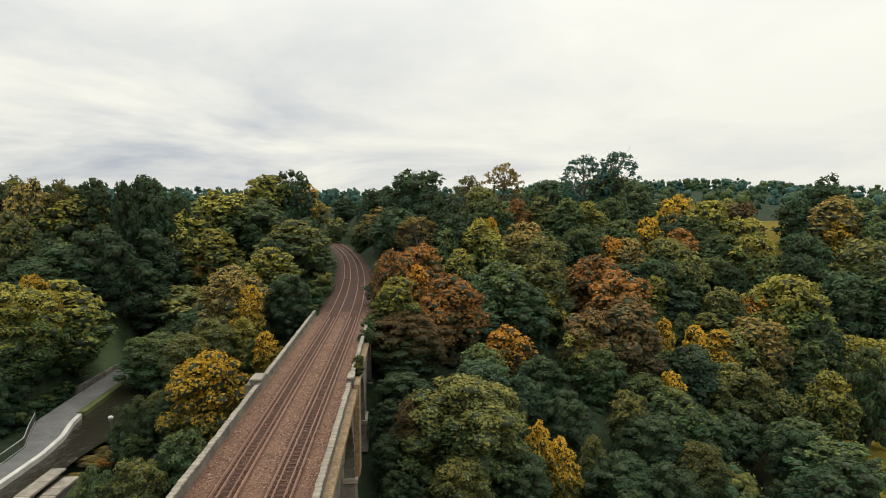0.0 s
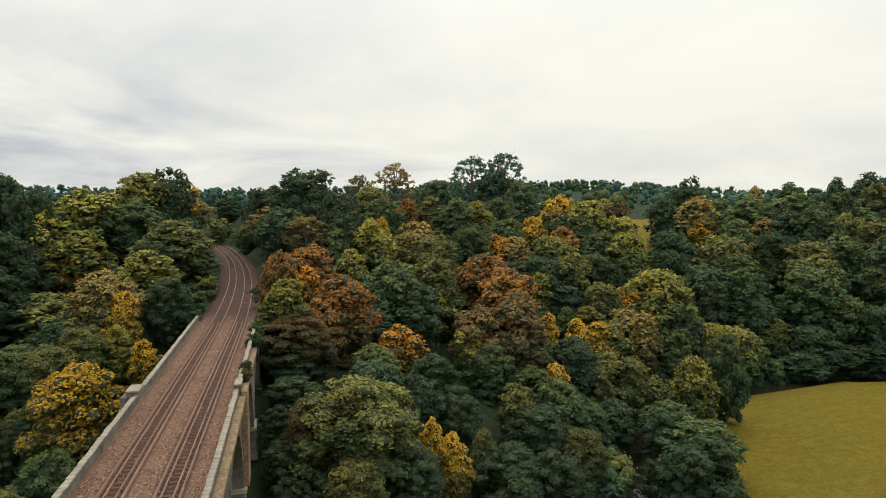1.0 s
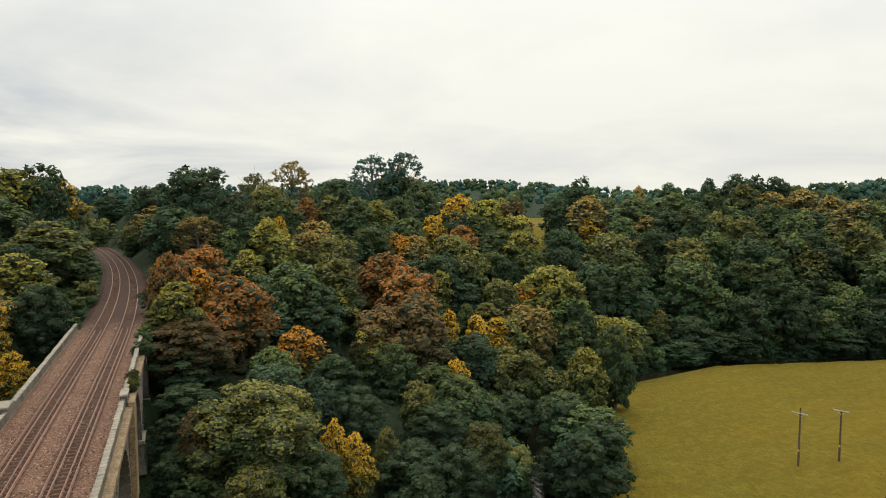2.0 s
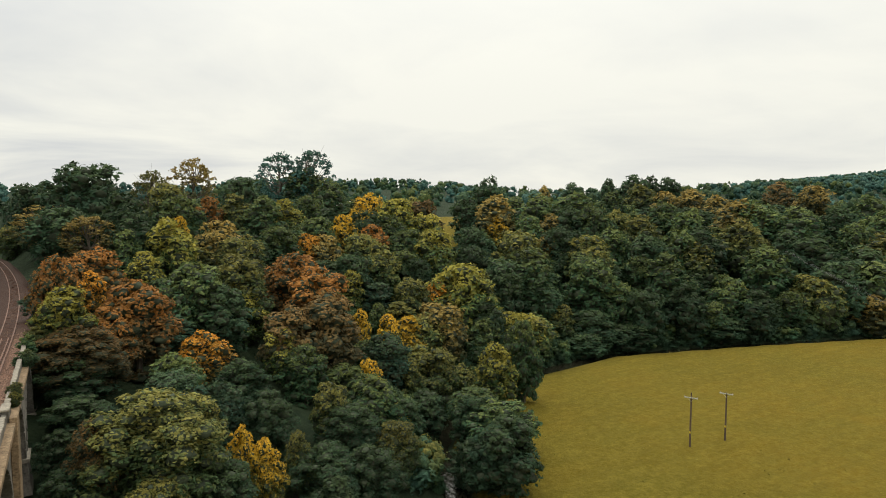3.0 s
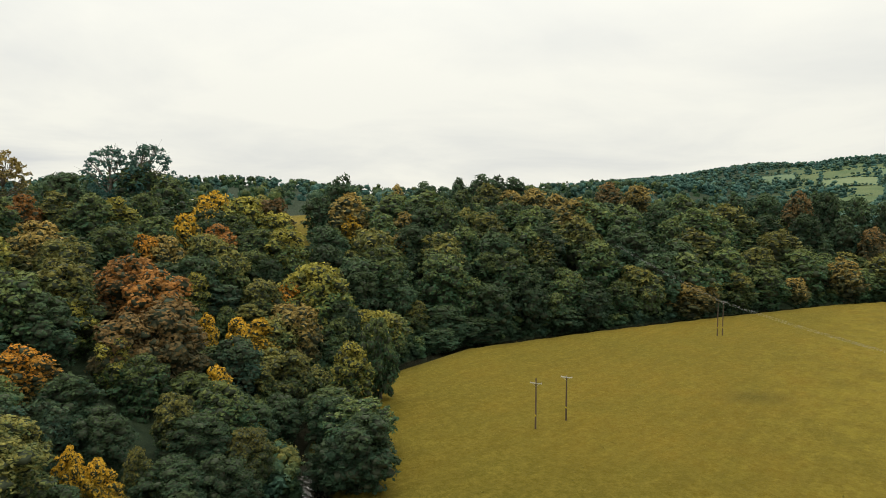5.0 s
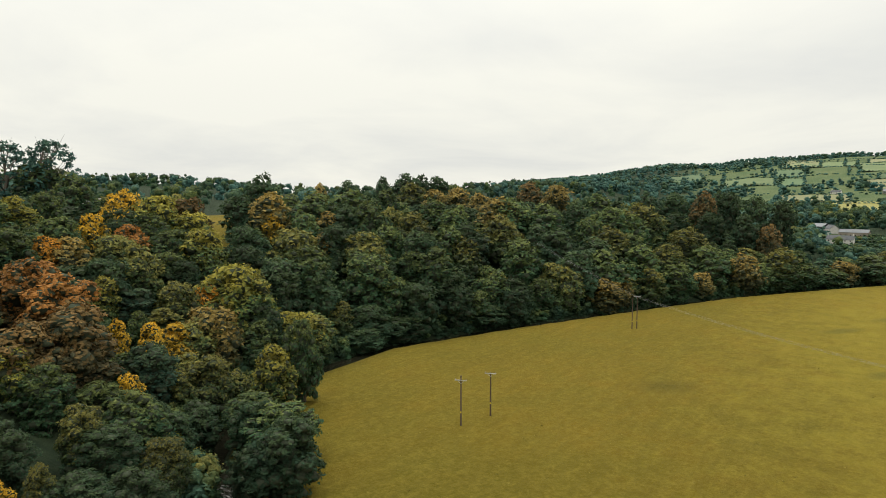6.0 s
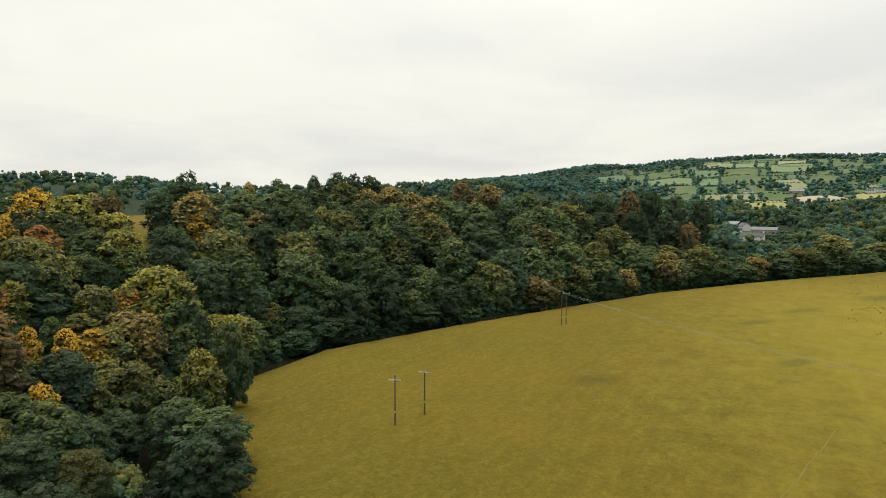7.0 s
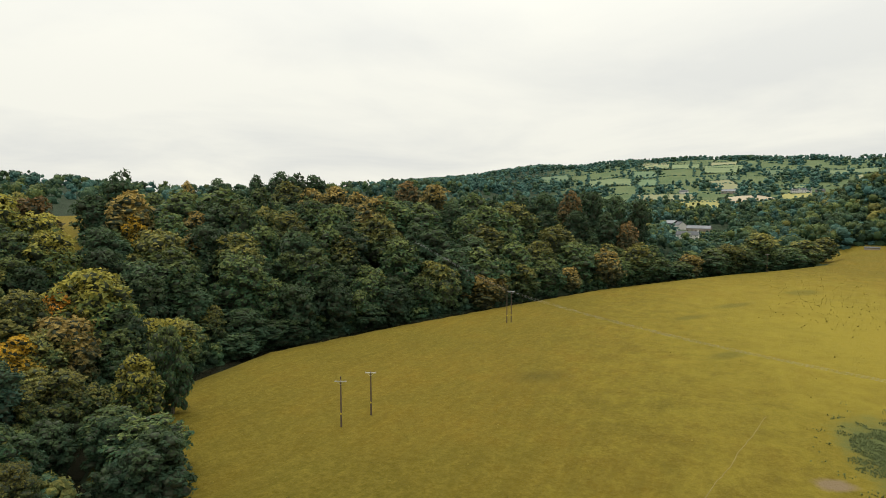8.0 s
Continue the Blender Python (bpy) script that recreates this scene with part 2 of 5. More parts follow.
def ground_material():
    m, tree, b = material("ground_cover", 0.95, 0.1)
    side = tree.nodes.new("ShaderNodeAttribute")
    side.attribute_name = "side"
    wobble = noise_node(tree, 0.22, 4.0, 0.6)
    edge = math_node(tree, "MULTIPLY_ADD", wobble, 2.6)
    tree.links.new(side.outputs["Fac"], edge.node.inputs[2])
    place = tree.nodes.new("ShaderNodeTexCoord")
    ragged = math_node(tree, "MULTIPLY_ADD", noise_node(tree, 0.16, 6.0, 0.7), 1.5)
    ragged.node.inputs[2].default_value = -0.75

    def blot(x, y, across, along_it, turn, soft):
        """A ragged patch of ground round (x, y)."""
        put = tree.nodes.new("ShaderNodeMapping")
        put.vector_type = "TEXTURE"
        put.inputs["Location"].default_value, put.inputs["Rotation"].default_value = (x, y, 0), (0, 0, radians(turn))
        put.inputs["Scale"].default_value = (across, along_it, 1e6)
        tree.links.new(place.outputs["Object"], put.inputs[0])
        far_off = tree.nodes.new("ShaderNodeVectorMath")
        far_off.operation = "LENGTH"
        tree.links.new(put.outputs[0], far_off.inputs[0])
        return ramp_node(tree, math_node(tree, "ADD", far_off.outputs["Value"], ragged), [(max(0.0, 1 - soft), 1.0), (1.0, 0.0)])

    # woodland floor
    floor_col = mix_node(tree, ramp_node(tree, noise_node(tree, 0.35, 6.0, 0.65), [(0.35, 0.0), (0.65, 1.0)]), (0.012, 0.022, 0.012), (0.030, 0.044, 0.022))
    # rough autumn pasture: broad tones, patches of growth and fine tufts
    broad = ramp_node(tree, noise_node(tree, 0.016, 4.0, 0.6), [(0.35, 0.0), (0.65, 1.0)])
    patch = ramp_node(tree, noise_node(tree, 0.10, 6.0, 0.7), [(0.38, 0.0), (0.64, 1.0)])
    tuft = ramp_node(tree, noise_node(tree, 0.8, 8.0, 0.85), [(0.42, 0.0), (0.60, 1.0)])
    grass = mix_node(tree, broad, (0.092, 0.074, 0.0064), (0.146, 0.095, 0.0082))
    grass = mix_node(tree, math_node(tree, "MULTIPLY", patch, 0.6), grass, (0.104, 0.091, 0.010))
    grass = mix_node(tree, math_node(tree, "MULTIPLY", tuft, 0.65), grass, (0.200, 0.152, 0.024))
    streak = ramp_node(tree, noise_node(tree, 0.9, 5.0, 0.7, stretch=(0.09, 0.5, 1.0)), [(0.40, 0.0), (0.66, 1.0)])
    grass = mix_node(tree, math_node(tree, "MULTIPLY", streak, 0.42), grass, (0.090, 0.074, 0.009))
    weed = ramp_node(tree, noise_node(tree, 0.5, 7.0, 0.8), [(0.60, 0.0), (0.70, 1.0)])
    grass = mix_node(tree, math_node(tree, "MULTIPLY", weed, 0.62), grass, (0.044, 0.041, 0.009))
    # lusher strip along the bank, an old damp hollow, rushes and a worn gateway
    lush = ramp_node(tree, math_node(tree, "MULTIPLY", side.outputs["Fac"], -0.04), [(0.05, 1.0), (0.55, 0.0)])
    grass = mix_node(tree, math_node(tree, "MULTIPLY", lush, 0.45), grass, (0.059, 0.061, 0.010))
    grass = mix_node(tree, math_node(tree, "MULTIPLY", blot(159, 48, 7, 12, 50, 0.9), 0.45), grass, (0.044, 0.041, 0.009))
    grass = mix_node(tree, math_node(tree, "MULTIPLY", blot(235, -50, 240, 108, 10, 0.8), 0.75), grass, (0.236, 0.190, 0.024))
    grass = mix_node(tree, math_node(tree, "MULTIPLY", blot(141, -25, 24, 11, 8, 0.55), 0.85), grass, (0.066, 0.092, 0.034))
    grass = mix_node(tree, math_node(tree, "MULTIPLY", blot(122.5, -13.5, 3.2, 3.6, 10, 0.5), 0.9), grass, (0.185, 0.135, 0.085))
    for x, y, across, along_it in ((262, 22, 4, 12), (300, 8, 5, 16), (205, 6, 4, 9), (355, -20, 8, 16)):
        grass = mix_node(tree, math_node(tree, "MULTIPLY", blot(x, y, across, along_it, 60, 0.6), 0.5), grass, (0.070, 0.074, 0.016))
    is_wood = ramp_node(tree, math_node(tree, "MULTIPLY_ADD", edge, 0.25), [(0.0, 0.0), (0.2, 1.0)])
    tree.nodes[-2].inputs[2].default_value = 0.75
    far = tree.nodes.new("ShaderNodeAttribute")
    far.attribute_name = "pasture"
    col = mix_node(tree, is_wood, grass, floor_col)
    col = mix_node(tree, far.outputs["Fac"], col, mix_node(tree, broad, (0.078, 0.116, 0.054), (0.118, 0.146, 0.066)))
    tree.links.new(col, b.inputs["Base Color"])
    bump(tree, b, noise_node(tree, 1.4, 6.0, 0.75), 1.0, 0.45)
    return m


GROUND = ground_material()


def water_material(name, deep, rough):
    m, tree, b = material(name, rough, 0.5)
    b.inputs["Base Color"].default_value = (*deep, 1)
    bump(tree, b, noise_node(tree, 1.5, 3.0, 0.5, stretch=(1.0, 0.5, 1.0)), 0.8, 0.2)
    return m


WATER = water_material("river_water", (0.018, 0.017, 0.011), 0.12)
CANAL_WATER = water_material("canal_water", (0.020, 0.018, 0.013), 0.03)


# ---- building helpers ----
def mesh(name, verts, faces, mat, smooth_faces=False):
    me = bpy.data.meshes.new(name)
    me.from_pydata([tuple(v) for v in verts], [], faces)
    if mat:
        me.materials.append(mat)
    if smooth_faces:
        me.polygons.foreach_set("use_smooth", [True] * len(me.polygons))
    me.update()
    return me


def under(name, data, parent, label="", m=None):
    ob = new(name, data)
    ob.parent = parent
    if m is not None:
        ob.matrix_basis = m
    if label:
        ob["label"] = label
    return ob


def part(name, bm, mat, parent, label="", m=None):
    me = bpy.data.meshes.new(name)
    bm.to_mesh(me)
    bm.free()
    me.materials.append(mat)
    return under(name, me, parent, label, m)


def block(bm, x0, x1, y0, y1, z0, z1, bevel=0.0, turn=0.0):
    """A box with softened edges added to bm."""
    c = Vector(((x0 + x1) / 2, (y0 + y1) / 2, (z0 + z1) / 2))
    m = Matrix.Translation(c) @ Matrix.Rotation(turn, 4, "Z") @ Matrix.Diagonal((x1 - x0, y1 - y0, z1 - z0, 1))
    made = bmesh.ops.create_cube(bm, size=1, matrix=m)["verts"]
    if bevel:
        edges = list({e for v in made for e in v.link_edges})
        bmesh.ops.bevel(bm, geom=edges, offset=bevel, segments=1, affect="EDGES")
    return bm


def tube(bm, a, b, r0, r1, sides=8):
    """A tapered round bar from a to b added to bm."""
    a, b = Vector(a), Vector(b)
    q = (b - a).to_track_quat("Z", "Y").to_matrix().to_4x4()
    m = Matrix.Translation((a + b) / 2) @ q
    bmesh.ops.create_cone(bm, cap_ends=True, segments=sides, radius1=r0, radius2=r1, depth=(b - a).length, matrix=m)
    return bm


def empty(name, m=None):
    ob = new(name)
    ob.empty_display_size = 0.5
    if m is not None:
        ob.matrix_basis = m
    return ob


def sweep(profile, path, closed=True):
    """Verts and faces of a profile (x, z) carried along a path of (x, y, z) with its level heading."""
    path = np.asarray(path, float)
    head = np.gradient(path[:, :2], axis=0)
    head /= np.linalg.norm(head, axis=1)[:, None]
    n = len(profile)
    verts = [(p[0] + h[1] * a, p[1] - h[0] * a, p[2] + b) for p, h in zip(path, head) for a, b in profile]
    last = n if closed else n - 1
    faces = [(i * n + k, i * n + (k + 1) % n, (i + 1) * n + (k + 1) % n, (i + 1) * n + k) for i in range(len(path) - 1) for k in range(last)]
    if closed:
        faces += [tuple(range(n)), tuple(range((len(path) - 1) * n, len(path) * n))[::-1]]
    return verts, faces


# ---- ground and water ----
def axis(lo, hi, a, b, step):
    mid = list(np.arange(a, b + 0.1, step))
    out, s, v = [], step, b
    while v < hi:
        s *= 1.13
        v += s
        out.append(v)
    low, s, v = [], step, a
    while v > lo:
        s *= 1.13
        v -= s
        low.append(v)
    return np.array(low[::-1] + mid + out)


def build_ground():
    xs, ys = axis(-3200, 4600, -70, 660, 4.0), axis(-3200, 4600, -110, 320, 4.0)
    gx, gy = np.meshgrid(xs, ys)
    gz = land(gx, gy)
    nx, ny = len(xs), len(ys)
    verts = np.stack([gx.ravel(), gy.ravel(), gz.ravel()], 1)
    idx = np.arange(nx * ny).reshape(ny, nx)
    faces = np.stack([idx[:-1, :-1], idx[:-1, 1:], idx[1:, 1:], idx[1:, :-1]], -1).reshape(-1, 4)
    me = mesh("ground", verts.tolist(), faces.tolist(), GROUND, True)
    side = me.attributes.new("side", "FLOAT", "POINT")
    far_end = river_side(gx, gy) - 32 * smooth(gx, 540, 560)
    seen, across = gx * 0.547 + gy * 0.837, gx * 0.837 - gy * 0.547
    meadow_clearing = smooth(seen, 218, 228) * (1 - smooth(seen, 415, 430)) * (1 - smooth(np.abs(across + 0.5), 12, 17))
    far_end = far_end - (far_end + 30) * meadow_clearing
    side.data.foreach_set("value", np.where(gx > 600, np.maximum(far_end, 60 * smooth(gx, 662, 674) - 50), far_end).ravel())
    r, bearing = np.hypot(gx, gy), np.degrees(np.arctan2(gx, gy))
    green_bank = np.exp(-(((gx + 40.8) / 3.6) ** 2 + ((gy - 103) / 7.0) ** 2) ** 2)
    hills = smooth(r, 950, 1150) * smooth(bearing, 71, 76)
    paddock = np.exp(-(((gx - 735) / 75) ** 2 + ((gy - 92) / 32) ** 2) ** 2)
    pasture = np.maximum(green_bank, np.maximum(0.9 * hills, paddock))
    me.attributes.new("pasture", "FLOAT", "POINT").data.foreach_set("value", pasture.ravel())
    ob = new("ground", me)
    return tagged(ob, "autumn pasture, wooded valley sides and distant hills", "ground", kind="structure")


build_ground()


def resample(line, step):
    line = np.asarray(line, float)
    s = np.concatenate([[0], np.cumsum(np.linalg.norm(np.diff(line, axis=0), axis=1))])
    t = np.linspace(0, s[-1], int(s[-1] / step) + 2)
    return np.stack([np.interp(t, s, line[:, k]) for k in range(line.shape[1])], 1)


river = resample([(x, y, -30.2) for x, y in RIVER[1:-4]], 4.0)
v, f = sweep([(-3.2, 0), (3.2, 0)], river, closed=False)
tagged(new("river", mesh("river", v, f, WATER)), "dark shallow river under overhanging trees", "river", kind="structure")

# ---- the railway ----
END = 330.0


def along(y0, y1, step, off=0.0, z=0.0):
    ys = np.arange(y0, y1 + step / 2, step)
    xc, slope = track_middle(ys), -np.maximum(ys - 85, 0) / 900
    c = 1 / np.hypot(1, slope)
    return np.stack([xc + off * c, ys - off * slope * c, np.full(len(ys), z)], 1)


def build_ballast():
    """One bed of stone for both tracks, heaped lightly between and beside the rails."""
    cols = np.linspace(-1, 1, 37)
    verts, faces = [], []
    ys = np.concatenate([np.arange(-60, 24, 2.0), np.arange(24, 110, 0.33), np.arange(110, END, 1.2)])
    rng = np.random.default_rng(5)
    for y in ys:
        xc = float(track_middle(y))
        half = 3.98 + 0.7 * float(smooth(y, 99, 106))
        for c in cols:
            x = c * half
            near = min(abs(abs(x) - 1.675), 2.0)
            z = -0.175 + 0.06 * float(smooth(near, 0.75, 1.3)) + rng.normal(0, 0.022)
            if y > 99:
                z -= 0.5 * float(smooth(abs(x), 3.6, 4.8))
            verts.append((xc + x - 0.12 * (1 - float(smooth(y, 99, 106))), y + rng.normal(0, 0.05), z))
    n = len(cols)
    for i in range(len(ys) - 1):
        for k in range(n - 1):
            a = i * n + k
            faces.append((a, a + 1, a + n + 1, a + n))
    me = mesh("ballast_bed", verts, faces, BALLAST)
    # strong between the rails, and over the full width past the viaduct
    darkening = [float(1 - smooth(abs(abs(p[0] - float(track_middle(p[1]))) - 1.675), 0.75, 1.15)) * 1.0 + 0.95 * float(smooth(p[1], 90, 108)) for p in verts]
    me.attributes.new("darkening", "FLOAT", "POINT").data.foreach_set("value", np.minimum(darkening, 1.0))
    ob = new("ballast_bed", me)
    return tagged(ob, "reddish brown crushed stone ballast across the viaduct deck", "ballast", kind="structure")


build_ballast()


def loose_stones():
    """Single stones that stand out of the ballast on the near deck."""
    rng = np.random.default_rng(31)
    shape = np.array([(1, 0, 0), (0, 1, 0), (-1, 0, 0), (0, -1, 0), (0, 0, 0.8)])
    for tone, count in (("pale", 5200), ("dark", 4200)):
        vs, fs = [], []
        for i in range(count):
            y = 38 + 64 * rng.random() ** 1.1
            x = rng.uniform(-3.9, 3.7)
            if abs(abs(x) - 1.675) < 1.0 and rng.random() < 0.8:
                continue
            near = min(abs(abs(x) - 1.675), 2.0)
            a, s = rng.random() * 6.28, rng.uniform(0.045, 0.10)
            turn = np.array([[math.cos(a), -math.sin(a), 0], [math.sin(a), math.cos(a), 0], [0, 0, 1]])
            v = (shape * s * rng.uniform(0.6, 1.3, 3)) @ turn + np.array([x + float(track_middle(y)), y, -0.175 + 0.06 * float(smooth(near, 0.75, 1.3)) - 0.01])
            k = len(vs)
            vs += v.tolist()
            fs += [(k, k + 1, k + 4), (k + 1, k + 2, k + 4), (k + 2, k + 3, k + 4), (k + 3, k, k + 4)]
        tagged(new("loose_ballast", mesh("loose_ballast", vs, fs, STONES[tone])), f"{tone} loose ballast stones on the viaduct deck", "ballast", kind="stuff")


loose_stones()
RAIL_PROFILE = [(-0.07, -0.16), (0.07, -0.16), (0.07, -0.14), (0.015, -0.12), (0.015, -0.04), (0.044, -0.03), (0.044, 0.0),
                (-0.044, 0.0), (-0.044, -0.03), (-0.015, -0.04), (-0.015, -0.12), (-0.07, -0.14)]


def build_track(middle, label):
    track = empty("railway_track", Matrix.Translation((middle, -60, -0.16)))
    back = Matrix.Translation((-middle, 60, 0.16))
    bm = block(bmesh.new(), -1.3, 1.3, -0.125, 0.125, -0.16, -0.005, 0.02)
    first = bpy.data.meshes.new("sleeper")
    bm.to_mesh(first)
    bm.free()
    first.materials.append(SLEEPER)
    for side in (-1, 1):
        for gap, name, y0, y1, low, step in ((0.7525, "rail", -60, END, 0.0, 1.5), (0.36, "guard_rail", 20, 97, -0.035, 1.5)):
            path = along(y0, y1, step, middle + side * gap, low)
            v, f = sweep(RAIL_PROFILE, path)
            me = mesh(name, v, f, RAIL)
            me.materials.append(RAIL_TOP)
            for p in me.polygons:
                if p.normal.z > 0.9 and p.center.z > low - 0.01:
                    p.material_index = 1
            under(name, me, track, "", back)
    rng = np.random.default_rng(int(100 + middle * 10))
    joined_v, joined_f = [], []
    base = np.array([(sx * 1.3, sy * 0.125, z) for z in (-0.1, -0.005) for sx, sy in ((-1, -1), (1, -1), (1, 1), (-1, 1))])
    base_f = [(4, 5, 6, 7), (0, 1, 5, 4), (1, 2, 6, 5), (2, 3, 7, 6), (3, 0, 4, 7)]
    for i, y in enumerate(np.arange(-58, END - 2, 0.66)):
        at = along(y, y, 1, middle)[0]
        slope = max(y - 85, 0) / 900
        m = Matrix.Translation((at[0] + rng.normal(0, 0.02), at[1], -0.150 + rng.normal(0, 0.010))) @ Matrix.Rotation(slope + rng.normal(0, 0.006), 4, "Z")
        if 26 < y < 118:
            under("sleeper", first, track, "", back @ m)
        else:
            r = np.array(m.to_3x3())
            joined_f += [tuple(k + len(joined_v) for k in q) for q in base_f]
            joined_v += (base @ r.T + np.array(m.translation)).tolist()
    rest = under("far_sleepers", mesh("far_sleepers", joined_v, joined_f, SLEEPER), track, "", back)
    tagged(rest, kind="stuff")
    return tagged(track, label, "railway track", "tracks over the viaduct")


build_track(-1.675, "rusty railway track with inner guard rails on brown ballast")
build_track(1.675, "rusty railway track with inner guard rails on brown ballast")

# ---- the viaduct ----
BAY, PIER, PIER_AT = 16.2, 2.9, 59.6
SKEW = 0.0075
DECK_UNDER = -0.55


def build_viaduct():
    via = empty("viaduct", Matrix.Translation((0, 40, -30)))
    back = Matrix.Translation((0, -40, 30))
    top, spring, half = DECK_UNDER, -8.9, (BAY - PIER) / 2
    for k in range(-9, 3):
        mid = PIER_AT + (k - 0.5) * BAY
        # spandrel and vault of one arch
        bm = bmesh.new()
        n = 20
        ring = []
        for i in range(n + 1):
            a = math.pi * i / n
            y, z = mid - half * math.cos(a), spring + (half + 0.6) * math.sin(a)
            ring.append([bm.verts.new((x, y, zz)) for x, zz in ((-4.5, z), (4.5, z), (4.5, top), (-4.5, top))])
        for a, b in zip(ring, ring[1:]):
            for p in range(4):
                bm.faces.new((a[p], a[(p + 1) % 4], b[(p + 1) % 4], b[p]))
        bmesh.ops.recalc_face_normals(bm, faces=bm.faces)
        part("arch", bm, STONE, via, "", back)
        for sx in (-1, 1):
            for i in range(21):
                a0, a1 = math.pi * i / 21 + 0.008, math.pi * (i + 1) / 21 - 0.008
                bm = bmesh.new()
                pts = [(r * math.cos(a), r * math.sin(a)) for r, a in ((half - 0.02, a0), (half + 0.72, a0), (half + 0.72, a1), (half - 0.02, a1))]
                lo = [bm.verts.new((sx * 4.42, mid - c, spring + 0.6 * math.sin(a0) + s)) for c, s in pts]
                hi = [bm.verts.new((sx * 4.58, mid - c, spring + 0.6 * math.sin(a0) + s)) for c, s in pts]
                bm.faces.new(hi), bm.faces.new(lo[::-1])
                for p in range(4):
                    bm.faces.new((lo[p], lo[(p + 1) % 4], hi[(p + 1) % 4], hi[p]))
                bmesh.ops.recalc_face_normals(bm, faces=bm.faces)
                if k >= -1:
                    part("voussoir", bm, STONE, via, "", back)
                else:
                    bm.free()
    for k in range(-9, 3):
        y = PIER_AT + k * BAY
        base = float(land(0, y)) - 1.0
        bm = bmesh.new()
        lo = [bm.verts.new((sx * 4.95, y + sy * (PIER / 2 + 0.35), base)) for sx, sy in ((-1, -1), (1, -1), (1, 1), (-1, 1))]
        hi = [bm.verts.new((sx * 4.5, y + sy * PIER / 2, -8.9)) for sx, sy in ((-1, -1), (1, -1), (1, 1), (-1, 1))]
        up = [bm.verts.new((sx * 4.5, y + sy * PIER / 2, top)) for sx, sy in ((-1, -1), (1, -1), (1, 1), (-1, 1))]
        for a, b in ((lo, hi), (hi, up)):
            for p in range(4):
                bm.faces.new((a[p], a[(p + 1) % 4], b[(p + 1) % 4], b[p]))
        bm.faces.new(up)
        part("pier", bm, STONE, via, "", back)
        part("impost", block(bmesh.new(), -4.85, 4.85, y - PIER / 2 - 0.3, y + PIER / 2 + 0.3, -9.2, -8.75, 0.05), COPING, via, "", back)
    # deck slab and the ledges that carry the parapets
    part("deck", block(bmesh.new(), -4.5, 4.5, -90, 99, DECK_UNDER, -0.30), STONE, via, "", back)
    for sx, inner, edge, far in ((-1, 4.22, 5.0, 98.4), (1, 3.98, 4.92, 88.0)):
        turn = SKEW if sx < 0 else 0.0
        for y0, y1, tilt in ((-90, 23.9, 0.0), (24, far, turn)):
            part("cornice", block(bmesh.new(), *sorted((sx * (inner - 0.05), sx * edge)), y0, y1, -0.62, -0.12, 0.05, tilt), LEDGE, via, "mossy projecting stone cornice", back)
            part("parapet", block(bmesh.new(), *sorted((sx * inner, sx * (inner + 0.36))), y0, y1, -0.25, 0.60, 0.02, tilt), STONE, via, "", back)
    # pilasters rising through the parapets over one pier
    for sx, inner, outer in ((-1, 4.2, 5.25), (1, 3.92, 4.5)):
        x0, x1 = sorted((sx * inner, sx * outer))
        part("pilaster", block(bmesh.new(), x0, x1, PIER_AT - 0.95, PIER_AT + 0.95, -8.8, 0.80, 0.04), STONE, via, "", back)
        part("pilaster_cap", block(bmesh.new(), x0 - 0.05, x1 + 0.05, PIER_AT - 1.05, PIER_AT + 1.05, 0.80, 1.02, 0.06), COPING, via, "", back)
    part("buttress", block(bmesh.new(), 4.5, 5.05, PIER_AT - 1.1, PIER_AT + 1.1, -8.8, 0.30, 0.05), LEDGE, via, "mossy stone buttress", back)
    part("buttress", block(bmesh.new(), -5.7, -5.2, PIER_AT - 1.1, PIER_AT + 1.1, -8.8, 0.45, 0.05), STONE, via, "", back)
    # coping stones
    rng = np.random.default_rng(11)
    stones = []
    for i in range(4):
        bm = block(bmesh.new(), -0.21, 0.21, -0.59, 0.59, 0.0, 0.15, 0.035)
        for q in bm.verts:
            q.co += Vector(rng.normal(0, 0.012, 3))
        me = bpy.data.meshes.new("coping_stone")
        bm.to_mesh(me)
        bm.free()
        me.materials.append(COPING)
        stones.append(me)
    for sx, mid, far in ((-1, 4.40, 98.0), (1, 4.16, 87.4)):
        for y in np.arange(24.6, far, 1.2):
            if abs(y - PIER_AT) > 1.6:
                lean = SKEW * (y - 61.2) if sx < 0 else 0.0
                m = Matrix.Translation((sx * mid - lean + rng.normal(0, 0.012), y, 0.595 + rng.normal(0, 0.008))) @ Matrix.Rotation(rng.normal(0, 0.012), 4, "Z")
                under("coping_stone", stones[int(rng.integers(4))], via, "", back @ m)
    return tagged(via, "tall weathered stone railway viaduct with arches and parapets", "viaduct", kind="structure")


build_viaduct()


